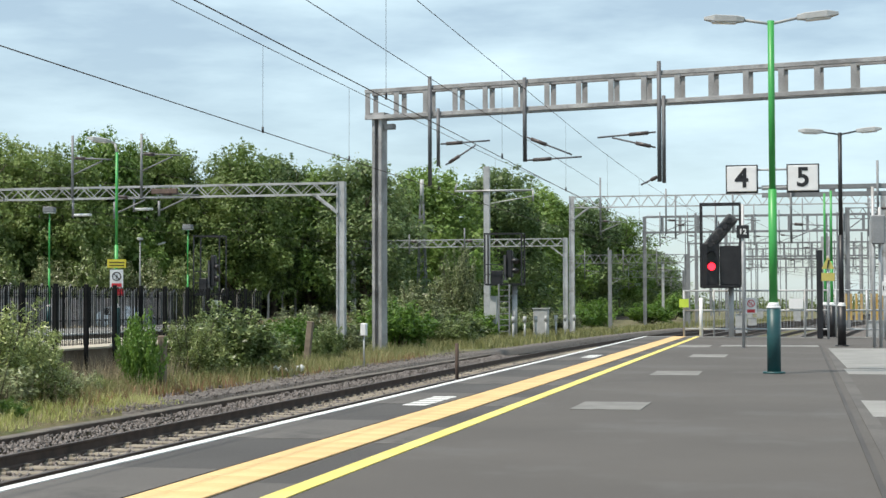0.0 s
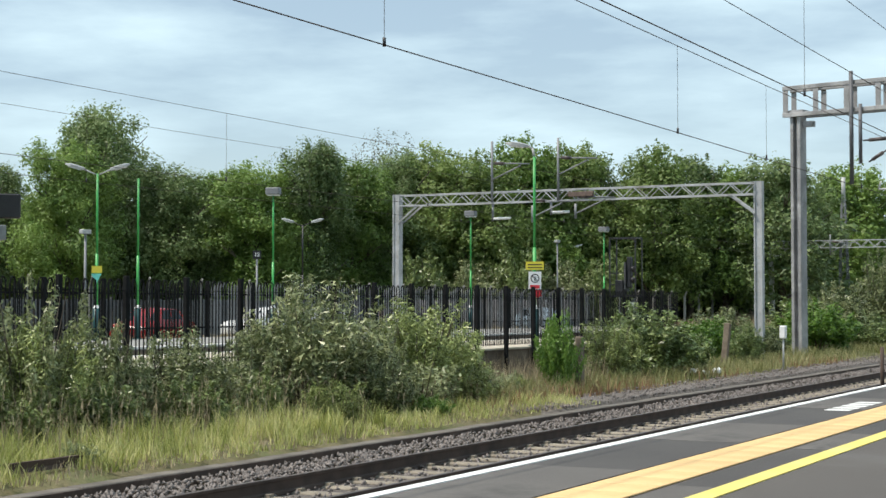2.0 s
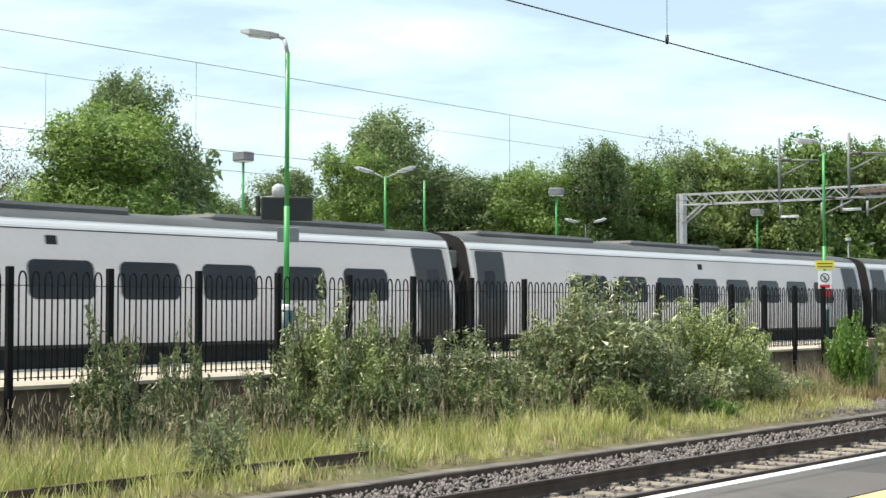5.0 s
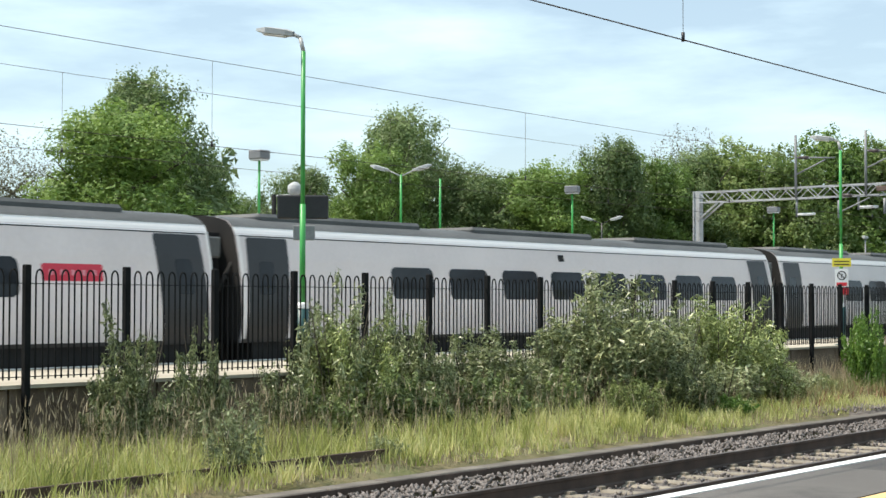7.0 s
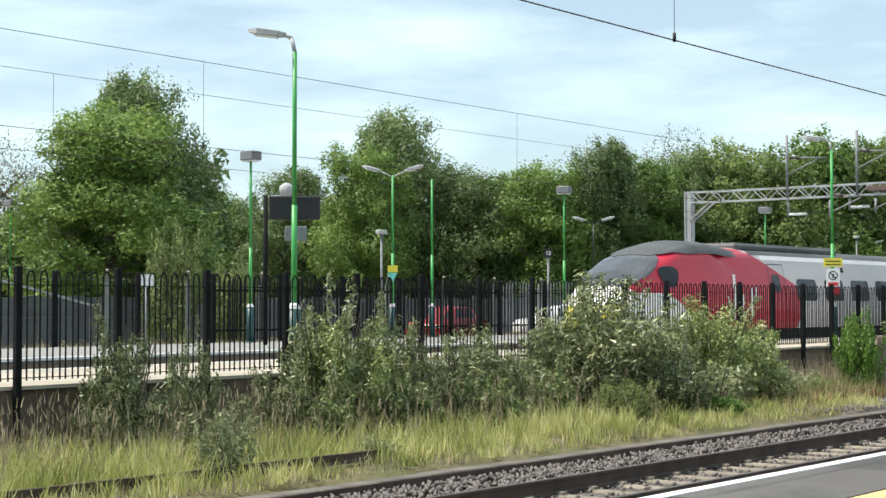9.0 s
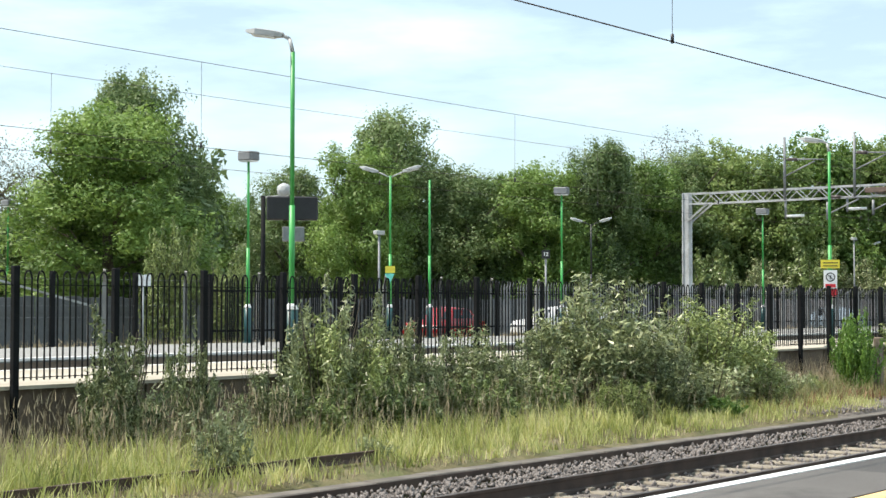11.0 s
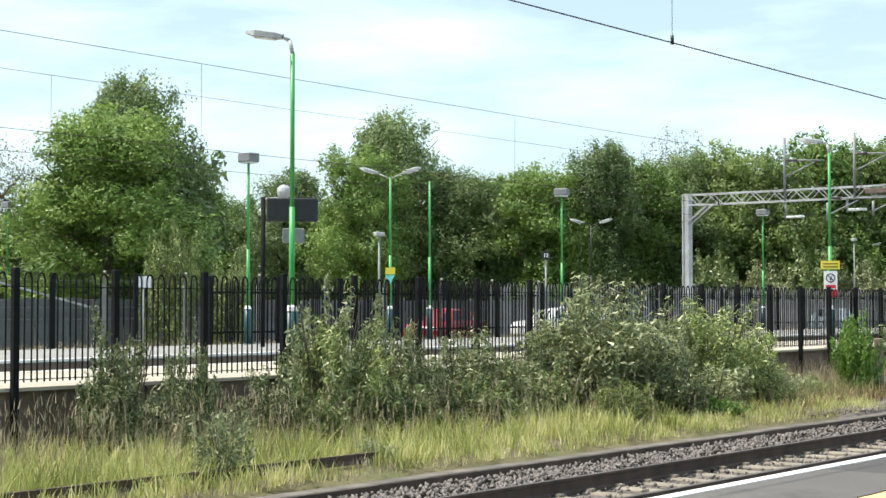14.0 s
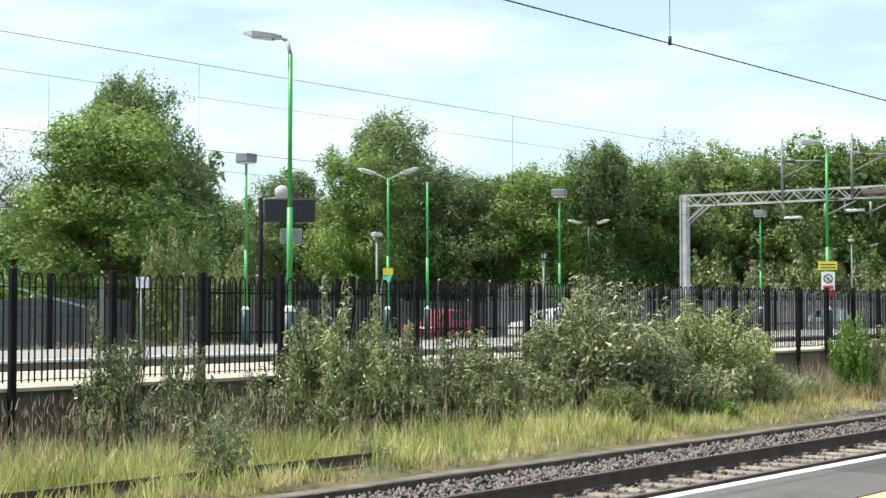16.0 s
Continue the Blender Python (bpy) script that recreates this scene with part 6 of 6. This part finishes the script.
def roof(y0, y1):
    pts = [(x + 0.004, z + 0.006) for x, z in SIDE[6:]] + [(0.0, 2.825)] + [(-x - 0.004, z + 0.006) for x, z in reversed(SIDE[6:])]
    bm = bmesh.new()
    a, b = [bm.verts.new((x, y0, z)) for x, z in pts], [bm.verts.new((x, y1, z)) for x, z in pts]
    for k in range(len(pts) - 1):
        bm.faces.new((a[k], b[k], b[k + 1], a[k + 1])).smooth = True
    return bm


def bogie(parent, y):
    bm = bmesh.new()
    for s in (-1, 1):
        box(bm, s * 0.95 - 0.08, s * 0.95 + 0.08, y - 1.8, y + 1.8, -0.55, -0.25, bevel=0.03)
    box(bm, -0.95, 0.95, y - 0.3, y + 0.3, -0.5, -0.2)
    part("bogie", bm, UNDER, parent, "grimy bogie frame")
    for yy in (y - 1.35, y + 1.35):
        part("wheelset", tube(tube(tube(bmesh.new(), (-0.8, yy, -0.49), (-0.69, yy, -0.49), 0.425, n=20), (0.69, yy, -0.49), (0.8, yy, -0.49), 0.425, n=20), (-0.8, yy, -0.49), (0.8, yy, -0.49), 0.08, n=8), UNDER, parent)


def common_parts(c, y0, y1, windows, doors):
    part("cantrail_band", band(y0, y1, 2.40, 2.565, 0.004, n=2), TRAIN_WHITE, c, "white band below the roof")
    part("roof", roof(y0, y1), TRAIN_ROOF, c, "dark grey roof")
    part("red_pinstripe", band(y0, y1, 2.375, 2.398, 0.004, n=1), TRAIN_DARK, c, "thin dark line")
    part("sill_band", band(y0, y1, 0.33, 0.40, 0.004, n=1), TRAIN_DARK, c, "dark sill line")
    bm = bmesh.new()
    box(bm, -1.22, 1.22, y0 + 0.4, y1 - 0.4, -0.55, 0.328)
    part("underframe", bm, UNDER, c, "dark grimy equipment skirt")
    bogie(c, y0 + 3.6), bogie(c, y1 - 3.6)
    for y in windows:
        for sd in (1, -1):
            part("window", pane(y - 0.71, y + 0.71, 1.18, 1.86, s=sd), GLASS, c, "dark tinted window")
    for y, s in doors:
        for sd in (1, -1):
            d = part("door", pane(y - 0.56, y + 0.56, 0.34, 2.36, 0.010, 0.05, s * 0.07, sd), TRAIN_DARK, c, "charcoal plug door")
            part("door_window", pane(y - 0.2, y + 0.2, 1.25, 1.9, 0.014, 0.06, s * 0.07, sd), GLASS, d)


def coach(train, y0, first=5.4, panto=False, crest=False):
    c = part("carriage", shell(y0 + 0.36, y0 + CAR - 0.36), SILVER, train, "silver-grey carriage with charcoal doors")
    common_parts(c, y0 + 0.36, y0 + CAR - 0.36, [y0 + first + 1.99 * k for k in range(8)], ((y0 + 1.03, 1), (y0 + CAR - 1.03, -1)))
    part("gangway", B(-0.7, 0.7, y0 - 0.48, y0 + 0.48, 0.2, 2.45), UNDER, c, "black gangway bellows")
    # near-black plates over the silver shell ends
    ends = [(x * 0.985, z) for x, z in SIDE] + [(-x * 0.985, z) for x, z in reversed(SIDE)]
    for e in (y0 + 0.352, y0 + CAR - 0.358):
        part("end_wall", profile_run(bmesh.new(), ends, e, e + 0.006), UNDER, c, "near-black carriage end")
    for sd in (1, -1):
        part("end_post", band(y0 + 0.37, y0 + 0.44, 0.4, 2.4, 0.014, (sd,)), TRAIN_WHITE, c)
        part("end_post", band(y0 + CAR - 0.44, y0 + CAR - 0.37, 0.4, 2.4, 0.014, (sd,)), TRAIN_WHITE, c)
        part("jumper_box", B(sd * 1.0 - 0.12, sd * 1.0 + 0.12, y0 - 0.3, y0 + 0.02, 1.95, 2.35, bevel=0.03), TRAIN_ROOF, c, "grey jumper cable box")
        part("jumper_cable", tube(tube(bmesh.new(), (sd * 1.02, y0 - 0.4, 2.3), (sd * 1.08, y0 - 0.1, 1.2), 0.035, n=6), (sd * 1.08, y0 - 0.1, 1.2), (sd * 1.02, y0 + 0.4, 1.9), 0.035, n=6), UNDER, c, "black jumper cable")
        part("tail_lamp", B(sd * 1.12 - 0.05, sd * 1.12 + 0.05, y0 - 0.35, y0 - 0.29, 1.42, 1.56), ORANGE, c, "small orange marker plate")
    for a, b in ((1.4, 6.5), (8.4, 13.5), (15.6, 20.8)):
        part("roof_pod", box(bmesh.new(), -0.72, 0.72, y0 + a, y0 + b, 2.66, 2.88, bevel=0.07), TRAIN_ROOF, c, "low roof equipment pod")
    for sd in (1, -1):
        part("vent", band(y0 + 11.2, y0 + 11.45, 2.12, 2.28, 0.006, (sd,)), UNDER, c, "small dark vent")
    if crest:
        cr = part("name_panel", pane(y0 + CAR - 4.25, y0 + CAR - 2.95, 1.46, 1.76, 0.007, 0.04), TRAIN_RED, c, "red name panel with unreadable marks")
        for k in range(5):
            part("panel_mark", pane(y0 + CAR - 4.1 + k * 0.23, y0 + CAR - 4.02 + k * 0.23, 1.56, 1.66, 0.011, 0.02), TRAIN_ROSE, cr)
    if panto:
        p = part("pantograph", bar(bar(bar(bmesh.new(), (0, y0 + 2, 2.9), (0, y0 + 3.3, 3.5), 0.05), (0, y0 + 3.3, 3.5), (0, y0 + 2.1, 3.98), 0.05), (-0.8, y0 + 2.1, 3.98), (0.8, y0 + 2.1, 3.98), 0.05), BLACK, c)


def nose_top(s):
    return float(np.interp(s, (0, 0.25, 0.7, 1.3, 2.1, 3.0, 4.1, 5.0, 6.0, 6.8, 7.6, 8.6), (0.85, 1.15, 1.52, 1.95, 2.36, 2.68, 2.88, 2.89, 2.81, 2.70, 2.72, 2.80)))


def nose_point(s, z, grow=0.0):
    """The skin of the driving car at s metres from the tip and height z, on the plus side; grow stands off it."""
    top, bot = nose_top(s), 0.33
    wide = float(np.interp(s, (0, 0.3, 0.8, 1.6, 2.6, 4.0, 5.5), (0.45, 0.66, 0.82, 0.92, 0.97, 0.99, 1.0)))
    zz = 0.33 + 2.47 * min(1.0, max(0.0, (z - bot) / (top - bot)))
    return side_x(zz) * wide + grow


def nose_sheet(s0, s1, low, high, grow, y_tip, way, close=False, steps=40, rows=20, sides=(0, 1)):
    """A painted or glazed sheet over the nose between two heights given along s, on both sides; close carries it over the top."""
    bm = bmesh.new()
    cols = []
    for i in range(steps + 1):
        s = s0 + (s1 - s0) * i / steps
        a, b = low(s), min(high(s), nose_top(s))
        hs = [a + (b - a) * (1 - (1 - k / rows) ** 1.7) for k in range(rows + 1)]
        half = [(nose_point(s, z, grow), z + (grow if z >= nose_top(s) - 0.2 else 0)) for z in hs]
        cols.append([[bm.verts.new((sd * x, y_tip + way * (s - grow), z)) for x, z in half] + ([bm.verts.new((0, y_tip + way * (s - grow), nose_top(s) + grow + 0.012))] if close else []) for sd in (1, -1)])
    for p, q in zip(cols, cols[1:]):
        for sd in sides:
            for k in range(len(p[sd]) - 1):
                bm.faces.new((p[sd][k], q[sd][k], q[sd][k + 1], p[sd][k + 1])).smooth = True
    if s0 == 0.0:
        bm.faces.new(cols[0][0] + cols[0][1][::-1])
    bmesh.ops.delete(bm, geom=[v for v in bm.verts if not v.link_faces], context="VERTS")
    return bm


def end_car(train, y_tip, way):
    """A driving car: rounded nose, red fore part, silver rear; way is +1 where the body lies ahead of the tip."""
    L = END_CAR - 0.46
    ss = list(np.concatenate([np.linspace(0.0, 1.0, 14), np.linspace(1.1, 5.0, 34), np.linspace(5.1, 10.6, 40), np.linspace(10.75, 12.2, 12)])) + [13.2, L]
    n = 21
    rings = []
    for s in ss:
        top = nose_top(s)
        ring = []
        for k in range(n):
            u = k / (n - 1)
            z = 0.33 + (top - 0.33) * (1 - (1 - u) ** 1.7)
            x = nose_point(s, z) if k < n - 1 else 0.0
            lim = (z - 1.45) * 2.9 if z > 1.45 else 0.5 * (1.45 - z)
            shift = lim * float(np.interp(s, (4.5, 8.8, 10.6, 12.0), (0, 1, 1, 0)))
            ring.append((x, y_tip + way * (s - shift), z))
        rings.append(ring + [(-x, y, z) for x, y, z in reversed(ring[:-1])])
    bms = {"red": bmesh.new(), "silver": bmesh.new()}
    for s0, s1, a, b in zip(ss, ss[1:], rings, rings[1:]):
        bm = bms["red" if s1 <= 10.61 else "silver"]
        for k in range(len(a) - 1):
            q = (a[k], b[k], b[k + 1], a[k + 1])
            bm.faces.new([bm.verts.new(p) for p in (q if way > 0 else q[::-1])])
    bms["red"].faces.new([bms["red"].verts.new(p) for p in rings[0]])
    for bm in bms.values():
        bmesh.ops.remove_doubles(bm, verts=bm.verts, dist=0.0005)
        for f in bm.faces:
            f.smooth = len(f.verts) < 6
    c = part("driving_car", bms["silver"], SILVER, train, "driving car with a red rounded nose")
    part("red_flank", bms["red"], TRAIN_RED, c, "glossy red painted fore part")
    sheet = lambda *a, **k: nose_sheet(*a, y_tip, way, **k)
    part("roof_dome", sheet(2.3, 7.2, lambda s: nose_top(s) - min(0.36, 0.03 + 0.2 * (s - 2.3), 0.1 + 0.2 * (7.2 - s)), lambda s: 9, 0.030, close=True), TRAIN_ROOF, c, "dark grey domed roof")
    part("windscreen", sheet(0.75, 2.5, lambda s: nose_top(s) - 0.05 - 0.17 * math.sin(math.pi * (s - 0.75) / 1.75), lambda s: 9, 0.022, close=True), WINDSCREEN, c, "grey tinted windscreen")
    part("cheek", sheet(0.0, 4.4, lambda s: 0.34, lambda s: max(0.36, min(1.38, 1.05 + s * 0.6) - 0.26 * max(0.0, s - 1.75) ** 2), 0.010), TRAIN_WHITE, c, "white lower nose flank")
    for sd in (0, 1):
        part("cab_side_window", sheet(1.95, 2.85, lambda s: 1.55 + 0.35 * (2 * (s - 2.4) / 0.9) ** 4, lambda s: min(2.12 - 0.12 * (2 * (s - 2.4) / 0.9) ** 4, nose_top(s) - 0.2), 0.018, sides=(sd,)), GLASS, c, "dark cab side window")
    part("nose_cap", sheet(0.0, 0.8, lambda s: min(nose_top(s) - 0.02, 1.0), lambda s: 9, 0.016, close=True), TRAIN_WHITE, c, "white cap above the warning panel")
    part("nose_panel", sheet(0.0, 0.4, lambda s: 0.36, lambda s: 1.02, 0.022), YELLOW, c, "yellow warning panel")
    Y = lambda s: y_tip + way * s
    lo, hi = sorted((Y(7.3), Y(L)))
    part("roof_cover", roof(lo, hi), TRAIN_ROOF, c, "dark grey roof")
    part("roof_pod", box(bmesh.new(), -0.8, 0.8, *sorted((Y(7.0), Y(14.2))), 2.66, 2.93, bevel=0.09), TRAIN_ROOF, c, "raised grey roof equipment fairing")
    lo2, hi2 = sorted((Y(7.9), Y(L)))
    part("cantrail_cover", band(lo2, hi2, 2.42, 2.565, 0.006, n=2), TRAIN_WHITE, c, "white band below the roof")
    bm = box(bmesh.new(), -1.2, 1.2, *sorted((Y(1.2), Y(L - 0.4))), -0.62, 0.328)
    part("underframe", bm, UNDER, c, "dark grimy equipment skirt")
    bogie(c, Y(5.2)), bogie(c, Y(19.6))
    for k in range(6):
        y = Y(10.75 + 2.05 * k)
        for sd in (1, -1):
            part("window", pane(y - 0.71, y + 0.71, 1.18, 1.86, 0.012, s=sd), GLASS, c, "dark tinted window")
    for sd in (1, -1):
        y = Y(8.65)
        part("cab_door_window", pane(y - 0.27, y + 0.27, 1.45, 1.98, 0.012, s=sd), GLASS, c, "small dark door window")
        y = Y(L - 0.85)
        part("door", pane(y - 0.62, y + 0.62, 0.34, 2.36, 0.010, 0.05, s=sd), TRAIN_DARK, c, "charcoal plug door")
    for sd in (1, -1):
        for yy in (Y(8.2), Y(9.24)):
            part("door_gap", band(yy - 0.014, yy + 0.014, 0.4, 2.3, 0.013, (sd,)), TRAIN_DARK, c)
        part("door_gap", band(*sorted((Y(8.2), Y(9.24))), 2.28, 2.305, 0.013, (sd,), n=1), TRAIN_DARK, c)
    for sd in (1, -1):
        part("vent", band(*sorted((Y(13.5), Y(13.75))), 2.12, 2.28, 0.010, (sd,)), UNDER, c, "small dark vent")
    # the operator's mark, as plain white strokes
    for s0, z0, s1, z1, w in ((-0.45, 0.6, -0.25, 1.95, 0.075), (-0.78, 1.3, -0.47, 0.65, 0.065), (-0.12, 0.95, -0.05, 1.4, 0.05), (0.12, 0.95, 0.2, 1.35, 0.045), (-0.2, 0.55, 1.15, 1.32, 0.08), (0.6, 0.45, 0.78, 1.55, 0.055), (0.9, 1.15, 1.05, 1.6, 0.06)):
        m = 6
        for sd in (1, -1):
            bm = bmesh.new()
            u0, u1 = 6.2 + sd * way * s0, 6.2 + sd * way * s1
            pts = [(u0 + (u1 - u0) * k / m, z0 + (z1 - z0) * k / m) for k in range(m + 1)]
            for (a, za), (b, zb) in zip(pts, pts[1:]):
                bm.faces.new([bm.verts.new((sd * (side_x(zz) + 0.016), Y(q), zz)) for q, zz in ((a - w, za), (a + w, za), (b + w, zb), (b - w, zb))])
            part("mark_stroke", bm, TRAIN_WHITE, c, "white painted stroke")


WINDSCREEN = surface("grey_windscreen_glass", (0.05, 0.055, 0.06), (0.09, 0.095, 0.105), 0.8, 0.15, fine=5, bump=0.0)


def make_train():
    t = thing("train", -22.9, 0, 0, "long silver tilting express train with red rounded ends", "train")
    end_car(t, 0.0, 1)
    for k in range(9):
        coach(t, END_CAR + k * CAR, 3.45 if k < 3 else 5.5, k == 7, k == 2)
    for e in (END_CAR - 0.458, END_CAR + 9 * CAR + 0.452):
        part("end_wall", profile_run(bmesh.new(), [(x * 0.985, z) for x, z in SIDE] + [(-x * 0.985, z) for x, z in reversed(SIDE)], e, e + 0.006), UNDER, t, "near-black carriage end")
    part("gangway", B(-0.7, 0.7, END_CAR + 9 * CAR - 0.48, END_CAR + 9 * CAR + 0.48, 0.2, 2.45), UNDER, t, "black gangway bellows")
    end_car(t, 2 * END_CAR + 9 * CAR, -1)
    return t


make_lamps()
make_board()
make_gantries()
make_wires()
make_platform_end()
make_lineside()
make_small_signs()
make_cars()
make_car_park_wall()
make_boarded_fence()
make_trees()
make_woods()
make_bushes()
make_grass()
make_palisade()
make_railings()
TRAIN = make_train()


def motions():
    """The train runs through at about 53 metres a second, away to the right."""
    seen = [(3.5, -258.3), (4.0, -231.7), (4.2, -220.9), (5.0, -178.1), (6.0, -124.3), (6.5, -97.6), (7.0, -71.95), (7.5, -44.3), (8.0, -18.6), (8.5, 8.9), (8.7, 19.45), (9.0, 35.0), (9.5, 61.2)]
    rows = [(k * 0.5, -258.3 + 53.4 * (k * 0.5 - 3.5)) for k in range(7)] + seen + [(k * 0.5, 61.2 + 53.0 * (k * 0.5 - 9.5)) for k in range(20, 33)]
    walk(TRAIN, [(t, pose(-22.9, y, 0)) for t, y in rows])


motions()
